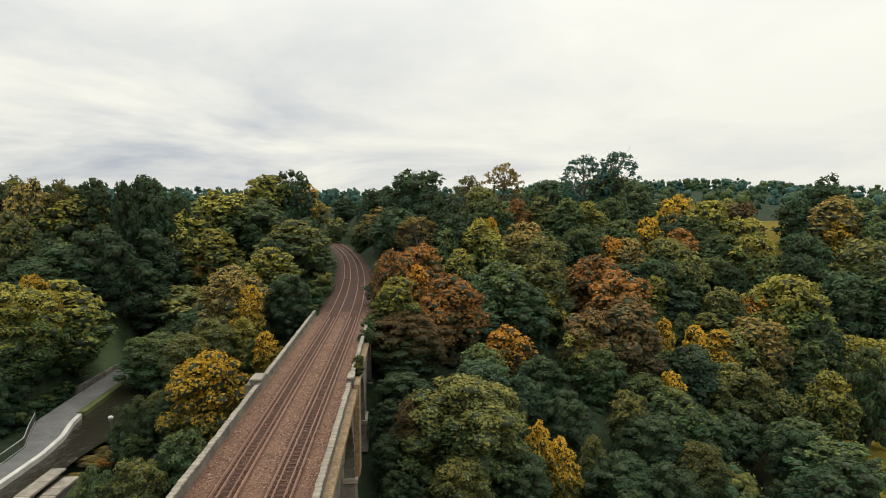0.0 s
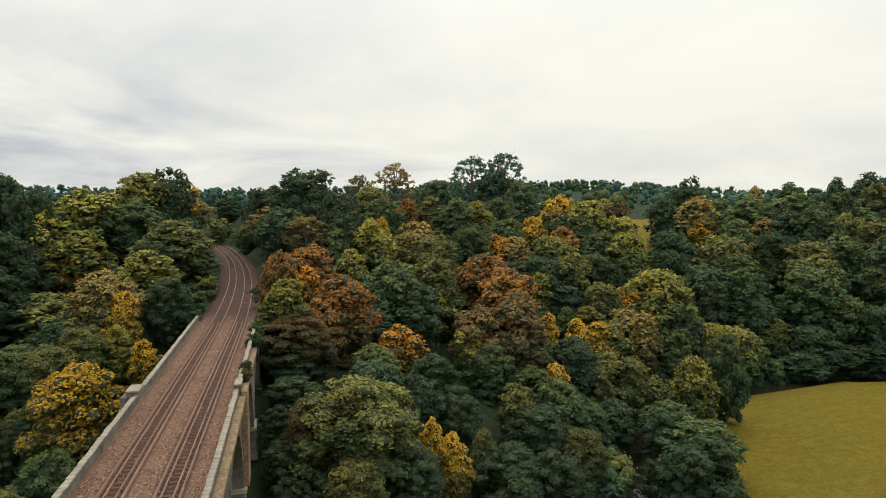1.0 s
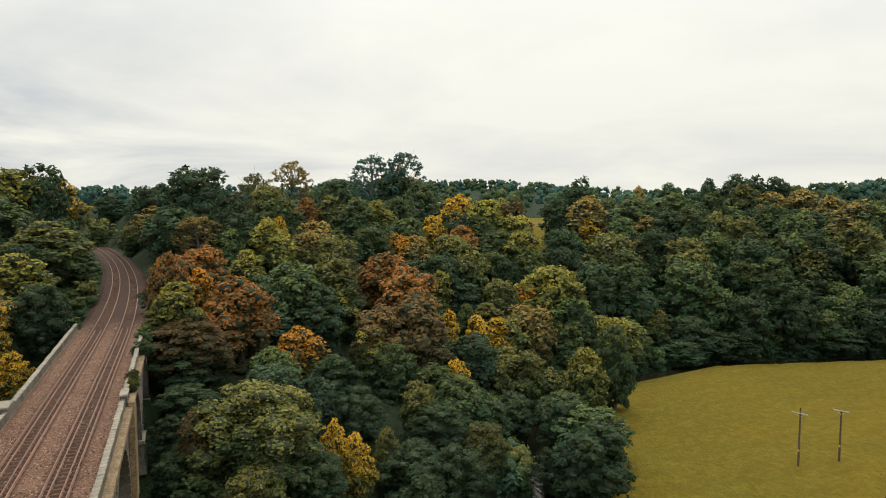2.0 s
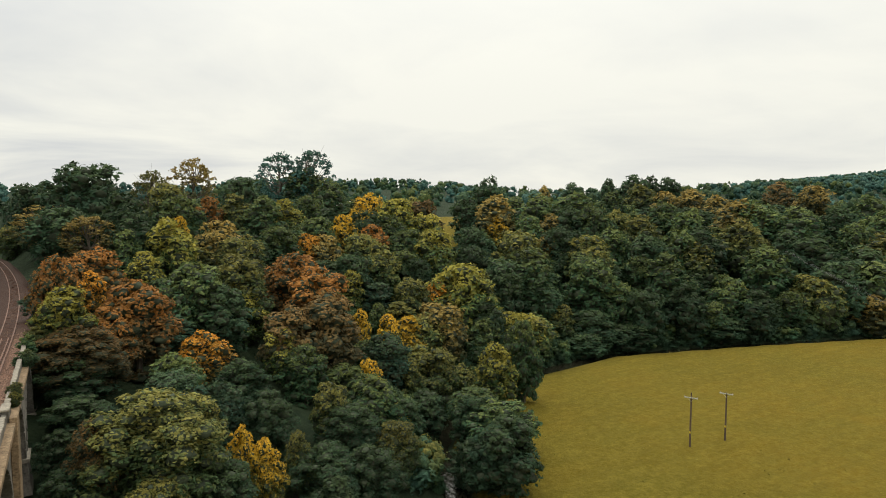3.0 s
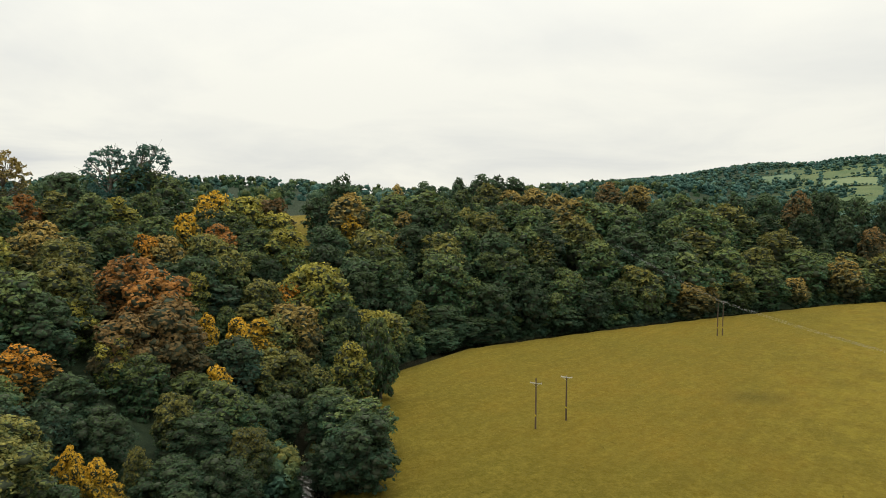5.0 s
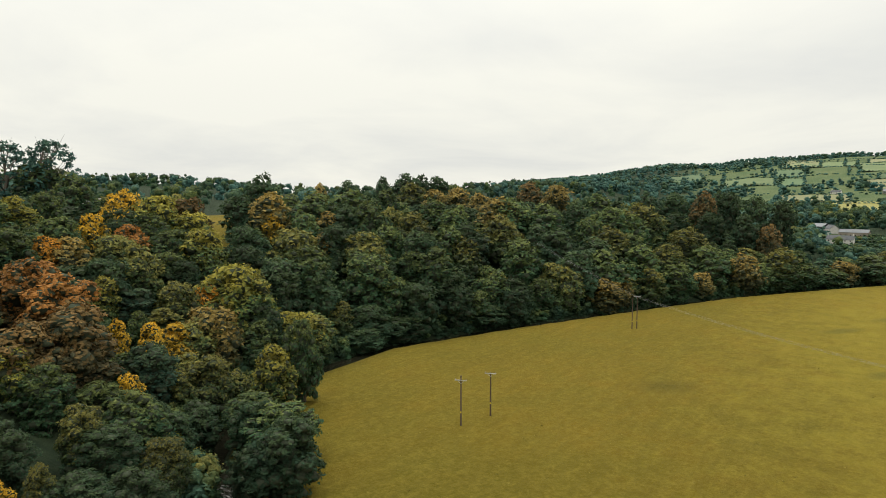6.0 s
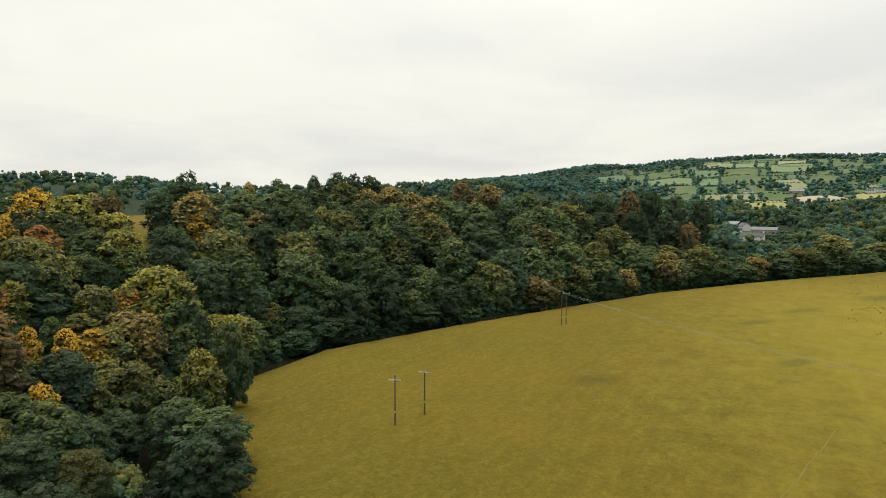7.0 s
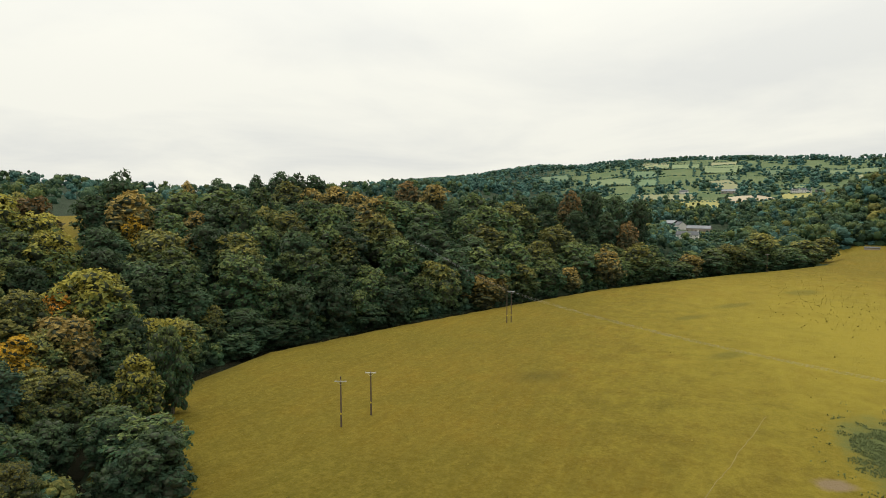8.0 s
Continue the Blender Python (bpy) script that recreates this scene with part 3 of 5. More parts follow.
# ---- trees ----
def leaf_cloud(rng, lobes, count, size, folded, ragged):
    """Verts and faces of many small folded leaf sprays over the boughs (centre, radius)."""
    centres, radii = np.array([c for c, r in lobes]), np.array([r for c, r in lobes])
    pick = rng.choice(len(lobes), count * 3, p=radii ** 2 / (radii ** 2).sum())
    way = rng.normal(size=(count * 3, 3))
    way[:, 2] = way[:, 2] * 0.8 + 0.5
    way /= np.linalg.norm(way, axis=1)[:, None]
    depth = 1.02 - 0.24 * rng.random(count * 3) + 0.05 * ragged * rng.normal(size=count * 3)
    spot = centres[pick] + way * (radii[pick] * depth)[:, None] * SQUASH
    inside = np.zeros(len(spot), bool)
    for c, r in zip(centres, radii):
        inside |= np.linalg.norm((spot - c) / SQUASH, axis=1) < 0.74 * r
    keep = np.where(~inside)[0][:count]
    spot, way = spot[keep], way[keep]
    n = len(spot)
    face = way + rng.normal(0, 0.38, (n, 3)) + np.array([0, 0, 0.35])
    face /= np.linalg.norm(face, axis=1)[:, None]
    u = np.cross(face, rng.normal(size=(n, 3)))
    u /= np.linalg.norm(u, axis=1)[:, None]
    w = np.cross(face, u)
    s = size * (0.5 + 1.0 * rng.random((n, 1)))
    fold = face * s * 0.25
    a, b = spot - u * s * 0.62, spot + u * s * 0.62 - fold * 0.6
    c, d = spot + w * s * 0.44 - fold + u * s * 0.12, spot - w * s * 0.44 - fold - u * s * 0.12
    verts = np.stack([a, c, b if folded else b * 0.55 + d * 0.45] + ([d] if folded else []), 1).reshape(-1, 3)
    if folded:
        k = np.arange(n) * 4
        faces = np.concatenate([np.stack([k, k + 1, k + 2], 1), np.stack([k, k + 2, k + 3], 1)])
    else:
        k = np.arange(n) * 3
        faces = np.stack([k, k + 1, k + 2], 1)
    return verts, faces


SQUASH = np.array([1, 1, 0.92])
ICO = [Vector(q).normalized() for q in itertools.product((0,), (-1, 1), (-1.618, 1.618))]
ICO = ICO + [Vector((q.y, q.z, q.x)) for q in ICO] + [Vector((q.z, q.x, q.y)) for q in ICO]
ICO_FACES = [q for q in itertools.combinations(range(12), 3) if all((ICO[a] - ICO[b]).length < 1.2 for a, b in itertools.combinations(q, 2))]
ICO_FACES = [q if (ICO[q[1]] - ICO[q[0]]).cross(ICO[q[2]] - ICO[q[0]]).dot(ICO[q[0]]) > 0 else q[::-1] for q in ICO_FACES]


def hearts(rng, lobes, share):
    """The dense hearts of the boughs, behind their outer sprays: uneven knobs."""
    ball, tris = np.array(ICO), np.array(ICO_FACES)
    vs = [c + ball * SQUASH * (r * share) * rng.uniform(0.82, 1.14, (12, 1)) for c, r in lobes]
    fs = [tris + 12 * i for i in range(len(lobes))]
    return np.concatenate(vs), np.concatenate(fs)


def crown_lobes(rng, kind, boughs):
    """Boughs and inner mass of a crown about 15 high and 5 in radius, in uneven tiers round a leaning stem."""
    #        boughs, lowest, highest, radius of the crown, bough size, shape power
    n, low, high, wide, bough, power = {
        "broad": (60, 1.6, 13.9, 4.2, 1.62, 2.4), "tall": (54, 1.3, 14.3, 3.9, 1.50, 1.9), "spire": (48, 1.0, 14.6, 3.5, 1.30, 1.25),
        "open": (120, 3.0, 14.6, 4.6, 0.75, 2.0), "bush": (46, 0.8, 13.0, 4.4, 1.72, 2.6)}[kind]
    if kind != "open":
        bough *= math.sqrt(n / boughs) if boughs > 12 else 1.25 * (n / boughs) ** 0.36
        n = boughs
    lobes, inner = [], []
    swell = [(rng.random() * 6.28, rng.integers(1, 4), 0.06 + 0.16 * rng.random()) for _ in range(3)]
    for i in range(n):
        s = ((i + rng.random()) / n) ** 0.8
        body = max(0.0, 1 - abs(1.45 * s - 0.45) ** power) ** (1 / power) if s > 0.42 else 0.5 + 1.18 * s
        a = i * 2.39996 + rng.normal(0, 0.3)
        reach = wide * min(1.0, body) * (1 + sum(g * math.sin(f * a + p + 3 * s) for p, f, g in swell))
        r = bough * (0.55 + 0.75 * rng.random()) * (1 - 0.22 * s)
        q = max(0.2, reach * (1.0 - 0.30 * rng.random() ** 1.6) - 0.18 * r)
        z = low + (high - low) * s - 0.35 * r + rng.normal(0, 0.45)
        lobes.append((np.array([q * math.cos(a), q * math.sin(a), z]), r))
    if kind != "open" and boughs > 12:
        for k in range(4):
            s = 0.2 + 0.17 * k
            girth = {"spire": (0.82, 0.78, 0.62, 0.46), "tall": (0.80, 0.92, 0.87, 0.66)}.get(kind, (0.86, 1.00, 0.96, 0.74))[k]
            inner.append((np.array([rng.normal(0, 0.4), rng.normal(0, 0.4), low + (high - low) * s]), wide * girth * rng.uniform(0.72, 0.80)))
    return lobes, inner


def trunk_mesh(rng, kind, lobes):
    bm = bmesh.new()
    x = y = z = 0.0
    knots = [(0, 0, -1.2, 0.42)]
    for i in range(5):
        x, y, z = x + rng.normal(0, 0.16), y + rng.normal(0, 0.16), z + 2.3
        knots.append((x, y, z, 0.33 - 0.055 * i))
    for p, q in zip(knots, knots[1:]):
        tube(bm, p[:3], q[:3], p[3], q[3], 7)
    for c, r in (lobes[::4] if kind == "open" else lobes[:5]):
        start = knots[min(5, max(1, int(c[2] / 3.2)))]
        mid = [(start[k] * 0.45 + c[k] * 0.55) for k in range(3)]
        mid[2] -= 0.4
        tube(bm, start[:3], mid, 0.12, 0.075, 4)
        tube(bm, mid, c, 0.075, 0.03, 4)
        if kind == "open":
            for i in range(3):
                tube(bm, mid, c + rng.normal(0, 0.75, 3), 0.045, 0.015, 3)
    me = bpy.data.meshes.new("trunk")
    bm.to_mesh(me)
    bm.free()
    me.materials.append(BARK)
    return me


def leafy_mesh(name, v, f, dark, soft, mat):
    """A mesh of triangles: leaves, soft knobs of leaf, and twig hearts darkened for the shade inside (dark marks their
    faces).
    """
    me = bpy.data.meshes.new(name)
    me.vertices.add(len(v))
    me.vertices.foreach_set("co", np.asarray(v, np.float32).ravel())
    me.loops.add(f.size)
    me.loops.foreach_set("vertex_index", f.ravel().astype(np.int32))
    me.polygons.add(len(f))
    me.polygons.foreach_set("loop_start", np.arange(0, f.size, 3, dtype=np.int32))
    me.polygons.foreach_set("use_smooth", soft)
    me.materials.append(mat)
    me.materials.append(SHADED_TWIGS)
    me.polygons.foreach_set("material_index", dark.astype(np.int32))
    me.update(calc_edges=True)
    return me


KINDS = ("broad", "tall", "spire", "open", "bush")
#         sprays, their size, boughs, share of a bough that its heart fills
SPRAYS = {"grand": (11500, 0.25, 110, 0.68), "close": (6200, 0.31, 88, 0.68), "near": (2600, 0.50, 60, 0.68), "mid": (2000, 0.78, 44, 0.54), "back": (1250, 0.98, 36, 0.52),
          "far": (640, 1.30, 26, 0.54), "fringe": (260, 1.5, 12, 0.72), "valley": (74, 2.5, 4, 0.78), "distant": (20, 3.4, 3, 0.84), "hedge": (10, 3.4, 1, 0.8)}
TREE_MESHES = {}


def tree_meshes(kind, detail, variant):
    key = (kind, detail, variant)
    if key not in TREE_MESHES:
        rng = np.random.default_rng(KINDS.index(kind) * 100 + variant * 10 + 7)
        count, size, boughs, share = SPRAYS[detail]
        lobes, inner = crown_lobes(rng, kind, boughs)
        folded = detail in ("grand", "close", "near")
        if kind == "open":
            count, size = min(int(count * 1.5), 6000), size * 0.66
        v, f = leaf_cloud(rng, lobes + inner, count, size, folded, 4.0 if kind == "open" else 1.6)
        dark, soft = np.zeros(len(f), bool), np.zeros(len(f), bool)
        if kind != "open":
            for group, part_of, heart_shade in ((lobes, share, boughs > 12), (inner, 0.74, True)):
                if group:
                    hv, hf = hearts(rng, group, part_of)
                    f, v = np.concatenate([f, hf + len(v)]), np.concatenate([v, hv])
                    dark, soft = np.concatenate([dark, np.full(len(hf), heart_shade)]), np.concatenate([soft, np.full(len(hf), True)])
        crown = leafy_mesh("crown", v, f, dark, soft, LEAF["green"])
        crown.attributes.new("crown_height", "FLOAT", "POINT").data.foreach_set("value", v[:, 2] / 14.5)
        reach = np.hypot(v[:, 0], v[:, 1])
        TREE_MESHES[key] = (trunk_mesh(rng, kind, lobes), crown, float(np.quantile(v[:, 2], 0.998)), float(np.quantile(reach, 0.97)), v, f, dark, soft)
    return TREE_MESHES[key]


WORDS = {"dark": "dark green", "blue": "blue-green", "green": "mid-green", "olive": "olive green", "lime": "yellow-green", "yellow": "golden yellow",
         "orange": "orange", "teal": "grey-green", "rust": "rust-red", "brown": "dark brown", "tan": "pale tan"}
SHAPES = {"broad": "broad round tree", "tall": "tall oval tree", "spire": "narrow pointed tree", "open": "thin bare-limbed tree",
          "bush": "low bushy tree"}
PLANTED = []


def plant(kind, colour, x, y, height, spread, where="on the valley side", base=None):
    """A tree of that height whose crown is spread metres across."""
    rng = np.random.default_rng(int(abs(x * 31 + y * 17)) + len(PLANTED))
    away = math.hypot(x, y)
    detail = "fringe" if spread < 6 and height < 6 and away > 80 else "grand" if away < 98 and spread > 11.5 else "close" if away < 98 else "near" if away < 150 else "mid" if away < 240 else "back"
    z = float(land(x, y)) if base is None else base
    trunk, crown, top, reach = tree_meshes(kind, detail, int(rng.integers(4)))[:4]
    wide, high = spread / 2 / reach, height / top
    tree = empty("tree" if kind != "bush" else "bush", Matrix.LocRotScale((x, y, z - 0.1), Euler((rng.normal(0, 0.03), rng.normal(0, 0.03), rng.random() * 6.28)), (wide, wide, high)))
    under("trunk", trunk, tree)
    leaves = under("crown", crown, tree)
    leaves.material_slots[0].link = "OBJECT"
    leaves.material_slots[0].material = LEAF[colour]
    tagged(tree, f"{SHAPES[kind]} in {WORDS[colour]} leaf {where}", "tree" if kind != "bush" else "bush")
    PLANTED.append((x, y, spread / 2))
    return tree


def plant_all(where, rows):
    for kind, colour, x, y, height, spread in rows:
        plant(kind, colour, x, y, height, spread, where)


plant_all("beside the canal", [
    ("broad", "lime", -41.3, 83.1, 13.0, 11.6),
    ("tall", "yellow", -41.1, 88.0, 13.0, 6.8),
    ("broad", "lime", -40.0, 93.1, 13.0, 12.6),
    ("bush", "lime", -43.9, 86.9, 2.8, 10.4),
    ("bush", "lime", -39.4, 94.0, 7.2, 8.8),
    ("bush", "dark", -45.1, 88.5, 5.0, 8.7),
    ("bush", "green", -43.3, 91.9, 5.0, 7.9),
    ("bush", "dark", -42.6, 96.9, 5.0, 7.2),
    ("bush", "dark", -43.6, 82.4, 5.0, 8.3),
    ("broad", "yellow", -11.8, 67.9, 13.0, 10.0),
    ("bush", "green", -19.7, 67.9, 7.2, 5.3),
    ("bush", "olive", -14.8, 57.0, 9.2, 7.8),
    ("bush", "green", -18.5, 55.3, 10.0, 5.4),
    ("bush", "green", -12.5, 62.2, 8.0, 5.7),
])
plant_all("beside the railway", [
    ("broad", "dark", -20.7, 328.5, 13.2, 17.0),
    ("bush", "olive", -22.2, 288.1, 12.3, 13.2),
    ("bush", "olive", -5.9, 234.3, 11.0, 10.7),
    ("bush", "olive", -6.6, 123.9, 5.0, 5.7),
    ("bush", "green", -6.6, 111.0, 3.8, 5.2),
    ("bush", "blue", 5.2, 109.7, 5.0, 6.1),
])
plant_all("by the canal bank", [
    ("broad", "olive", -67.1, 126.4, 18.0, 9.5),
    ("broad", "tan", -59.2, 121.8, 17.9, 9.2),
    ("open", "olive", -54.7, 123.0, 17.9, 5.8),
    ("broad", "dark", -49.9, 123.7, 18.0, 8.8),
    ("tall", "dark", -43.7, 121.2, 17.9, 6.3),
    ("tall", "dark", -46.0, 133.5, 18.0, 7.6),
    ("tall", "dark", -42.6, 132.8, 17.8, 7.8),
    ("broad", "dark", -40.0, 137.4, 17.9, 7.9),
    ("broad", "olive", -53.7, 104.4, 15.0, 8.9),
    ("broad", "lime", -54.2, 123.8, 15.9, 15.2),
    ("broad", "lime", -32.9, 145.5, 15.9, 16.8),
    ("broad", "lime", -39.4, 137.6, 15.0, 10.6),
    ("broad", "lime", -27.3, 171.6, 18.0, 15.7),
    ("broad", "dark", -21.9, 171.9, 20.0, 12.4),
    ("broad", "yellow", -20.8, 194.2, 17.0, 14.1),
    ("broad", "green", -24.1, 145.8, 14.8, 15.5),
    ("broad", "olive", -12.7, 129.2, 13.9, 16.3),
    ("broad", "dark", -9.8, 138.6, 11.0, 8.1),
    ("broad", "lime", -31.6, 136.3, 14.0, 14.5),
    ("tall", "orange", -31.7, 133.5, 12.6, 6.7),
    ("broad", "olive", -37.0, 134.5, 12.6, 9.1),
    ("broad", "lime", -13.0, 105.8, 11.9, 11.5),
    ("broad", "tan", -16.6, 94.8, 12.0, 11.0),
    ("tall", "yellow", -13.0, 91.4, 10.9, 5.3),
])
plant_all("by the canal bank", [
    ("broad", "olive", -32.3, 121.5, 12.0, 16.5),
    ("broad", "dark", -54.6, 108.8, 11.0, 11.3),
    ("broad", "dark", -46.0, 104.5, 9.9, 10.9),
    ("broad", "dark", -41.3, 107.9, 15.5, 11.3),
    ("broad", "dark", -40.4, 122.8, 15.2, 12.9),
    ("bush", "orange", -40.8, 111.4, 9.6, 5.1),
    ("broad", "dark", -47.7, 99.5, 9.0, 9.4),
    ("broad", "dark", -39.3, 118.3, 12.5, 12.5),
    ("broad", "dark", -38.5, 130.4, 12.8, 10.0),
    ("broad", "dark", -8.4, 96.7, 10.0, 7.6),
    ("spire", "lime", -12.6, 85.6, 8.8, 5.2),
    ("tall", "yellow", -9.3, 84.7, 7.8, 5.0),
    ("broad", "olive", -16.2, 83.8, 8.9, 6.5),
    ("broad", "green", -26.4, 91.8, 9.0, 11.6),
    ("broad", "olive", -18.4, 80.3, 7.9, 7.0),
])
plant_all("beside the railway", [
    ("broad", "dark", 13.4, 190.2, 24.0, 22.0),
    ("broad", "dark", 2.6, 209.2, 20.0, 15.5),
    ("broad", "dark", -4.3, 241.6, 18.0, 10.8),
    ("broad", "dark", 20.7, 160.5, 20.0, 14.2),
    ("broad", "dark", 7.5, 161.2, 16.0, 14.2),
    ("open", "olive", 31.5, 214.6, 22.0, 11.6),
    ("broad", "olive", 35.0, 203.5, 19.9, 14.1),
    ("open", "tan", 53.4, 266.4, 24.1, 20.0),
    ("broad", "dark", 58.8, 212.7, 21.9, 16.9),
    ("open", "teal", 95.1, 291.2, 29.7, 23.1),
    ("open", "teal", 105.8, 276.5, 32.3, 23.1),
    ("broad", "green", 105.4, 281.0, 24.0, 26.0),
    ("broad", "green", 98.1, 234.8, 22.0, 15.1),
    ("broad", "dark", 21.6, 153.6, 16.9, 12.1),
    ("broad", "green", 36.8, 190.0, 18.0, 15.0),
    ("broad", "rust", 45.4, 200.5, 17.0, 11.9),
    ("broad", "olive", 54.6, 202.5, 17.9, 15.3),
    ("broad", "green", 61.9, 194.4, 19.5, 16.3),
    ("broad", "lime", 71.0, 203.3, 17.0, 14.2),
    ("broad", "green", 81.8, 209.7, 18.0, 12.6),
    ("broad", "green", 75.7, 184.0, 16.9, 14.1),
    ("open", "tan", 4.4, 198.1, 14.0, 16.3),
    ("open", "tan", 12.7, 155.1, 14.0, 13.7),
    ("broad", "green", 19.3, 150.4, 13.0, 9.8),
])
plant_all("beside the railway", [
    ("broad", "lime", 28.6, 150.5, 17.4, 14.6),
    ("tall", "yellow", 33.5, 165.3, 15.9, 6.6),
    ("broad", "tan", 42.8, 168.6, 16.0, 13.4),
    ("broad", "olive", 46.5, 157.5, 15.5, 13.2),
    ("broad", "green", 60.5, 173.8, 16.4, 13.9),
    ("broad", "rust", 7.5, 101.6, 12.0, 6.6),
    ("broad", "rust", 12.8, 128.6, 12.9, 11.2),
    ("tall", "orange", 11.6, 110.9, 11.0, 6.1),
    ("broad", "lime", 21.6, 134.5, 12.9, 9.3),
    ("broad", "lime", 8.3, 97.7, 10.9, 8.5),
    ("broad", "rust", 17.7, 104.4, 14.9, 12.9),
    ("broad", "rust", 13.4, 99.0, 10.8, 8.9),
    ("broad", "brown", 9.8, 93.7, 9.8, 12.1),
    ("broad", "green", 28.0, 121.4, 16.0, 13.3),
    ("broad", "olive", 39.5, 131.7, 17.4, 14.5),
    ("broad", "dark", 33.4, 119.7, 14.0, 12.0),
])
plant_all("on the valley side", [
    ("tall", "lime", 40.0, 128.2, 11.9, 9.5),
    ("broad", "tan", 72.2, 171.8, 15.4, 13.2),
    ("tall", "orange", 67.7, 172.6, 14.9, 10.4),
    ("broad", "rust", 52.9, 138.8, 18.4, 15.4),
    ("broad", "rust", 55.2, 128.4, 19.9, 16.9),
    ("broad", "brown", 52.6, 116.2, 19.3, 16.5),
    ("broad", "brown", 45.3, 114.1, 15.4, 12.7),
    ("tall", "lime", 72.8, 151.1, 13.8, 9.8),
    ("tall", "yellow", 65.5, 128.5, 12.9, 6.6),
    ("broad", "orange", 27.2, 101.7, 9.9, 8.6),
    ("broad", "lime", 41.9, 112.6, 10.9, 8.0),
    ("tall", "green", 44.5, 105.2, 11.0, 9.2),
    ("broad", "dark", 30.8, 93.2, 9.8, 9.4),
    ("broad", "blue", 19.2, 84.5, 9.9, 9.4),
    # the next two are dark leaf to paint the shade lying here
    ("broad", "dark", 9.0, 92.4, 6.7, 10.1),
    ("broad", "dark", 9.4, 84.0, 5.9, 8.4),
    ("broad", "olive", 15.9, 69.8, 14.8, 14.1),
    ("broad", "olive", 20.8, 74.3, 12.0, 8.3),
    ("broad", "brown", 10.7, 71.0, 10.7, 6.4),
    ("tall", "yellow", 25.7, 72.2, 11.0, 4.6),
    ("tall", "yellow", 28.2, 72.4, 9.8, 5.2),
    ("tall", "olive", 33.2, 75.5, 9.7, 5.1),
    ("broad", "dark", 32.1, 84.3, 9.8, 8.6),
    ("broad", "olive", 15.3, 63.3, 10.0, 7.1),
])
plant_all("on the valley side", [
    ("broad", "dark", 22.5, 67.8, 9.7, 7.6),
    ("broad", "olive", 43.5, 89.0, 10.8, 7.7),
    ("broad", "dark", 44.3, 86.2, 9.0, 9.8),
    ("tall", "yellow", 58.3, 107.9, 11.9, 6.7),
    ("broad", "green", 52.8, 93.8, 12.9, 10.7),
    ("tall", "olive", 70.2, 113.0, 11.8, 7.5),
    ("broad", "dark", 60.6, 97.3, 9.9, 8.5),
    ("broad", "dark", 67.7, 103.3, 10.8, 9.7),
    ("broad", "olive", 51.4, 83.0, 10.0, 7.8),
    ("broad", "dark", 36.5, 73.7, 9.9, 9.9),
    ("broad", "dark", 43.9, 75.5, 9.9, 9.4),
    ("tall", "yellow", 73.2, 130.3, 12.8, 6.7),
    ("broad", "yellow", 78.6, 131.9, 12.8, 10.9),
    ("broad", "blue", 66.6, 116.6, 14.4, 12.0),
    ("tall", "green", 73.5, 136.0, 12.8, 7.8),
    ("broad", "olive", 74.8, 119.8, 11.8, 9.9),
    ("broad", "orange", 98.4, 148.0, 15.0, 11.3),
    ("broad", "tan", 89.5, 131.8, 17.9, 15.0),
    ("broad", "olive", 84.5, 132.0, 14.4, 12.3),
    ("broad", "olive", 77.4, 115.1, 14.5, 12.0),
    ("broad", "olive", 87.5, 120.5, 10.0, 8.8),
    ("broad", "lime", 104.6, 145.5, 22.8, 19.5),
    ("broad", "olive", 89.3, 148.8, 14.9, 11.6),
    ("broad", "rust", 93.1, 181.6, 17.0, 14.0),
])
plant_all("on the valley side", [
    ("broad", "olive", 84.6, 172.0, 17.0, 13.9),
    ("broad", "olive", 86.4, 163.2, 18.0, 14.9),
    ("broad", "green", 95.3, 165.9, 15.9, 13.5),
    ("broad", "dark", 77.1, 158.6, 16.0, 13.5),
    ("broad", "yellow", 110.3, 219.5, 19.0, 14.6),
    ("broad", "yellow", 103.8, 214.2, 18.0, 10.8),
    ("broad", "lime", 114.5, 207.0, 20.0, 16.8),
    ("broad", "olive", 128.7, 220.1, 19.0, 15.6),
    ("broad", "yellow", 86.8, 189.8, 16.9, 10.7),
    ("broad", "dark", 94.5, 190.9, 18.4, 15.4),
    ("broad", "green", 103.8, 189.2, 18.4, 15.4),
    ("broad", "brown", 130.0, 214.4, 19.0, 16.1),
    ("broad", "lime", 121.7, 199.1, 17.0, 14.2),
    ("broad", "lime", 109.3, 171.4, 20.3, 16.8),
    ("broad", "green", 103.0, 176.8, 17.9, 15.1),
    ("broad", "green", 109.7, 167.5, 17.0, 14.4),
    ("broad", "dark", 97.6, 161.6, 15.4, 13.2),
    ("broad", "dark", 156.2, 221.3, 19.9, 16.8),
    ("broad", "dark", 131.0, 181.0, 17.9, 14.9),
    ("broad", "dark", 120.3, 164.8, 18.4, 15.3),
    ("broad", "dark", 126.4, 155.1, 19.4, 16.1),
    ("bush", "dark", 192.8, 255.9, 25.7, 18.3),
    ("broad", "green", 102.5, 133.1, 14.8, 12.5),
    ("broad", "lime", 113.8, 137.4, 14.9, 11.5),
])
plant_all("on the valley side", [
    ("broad", "lime", 118.6, 135.5, 15.3, 12.8),
    ("broad", "dark", 98.6, 129.1, 11.8, 9.4),
])
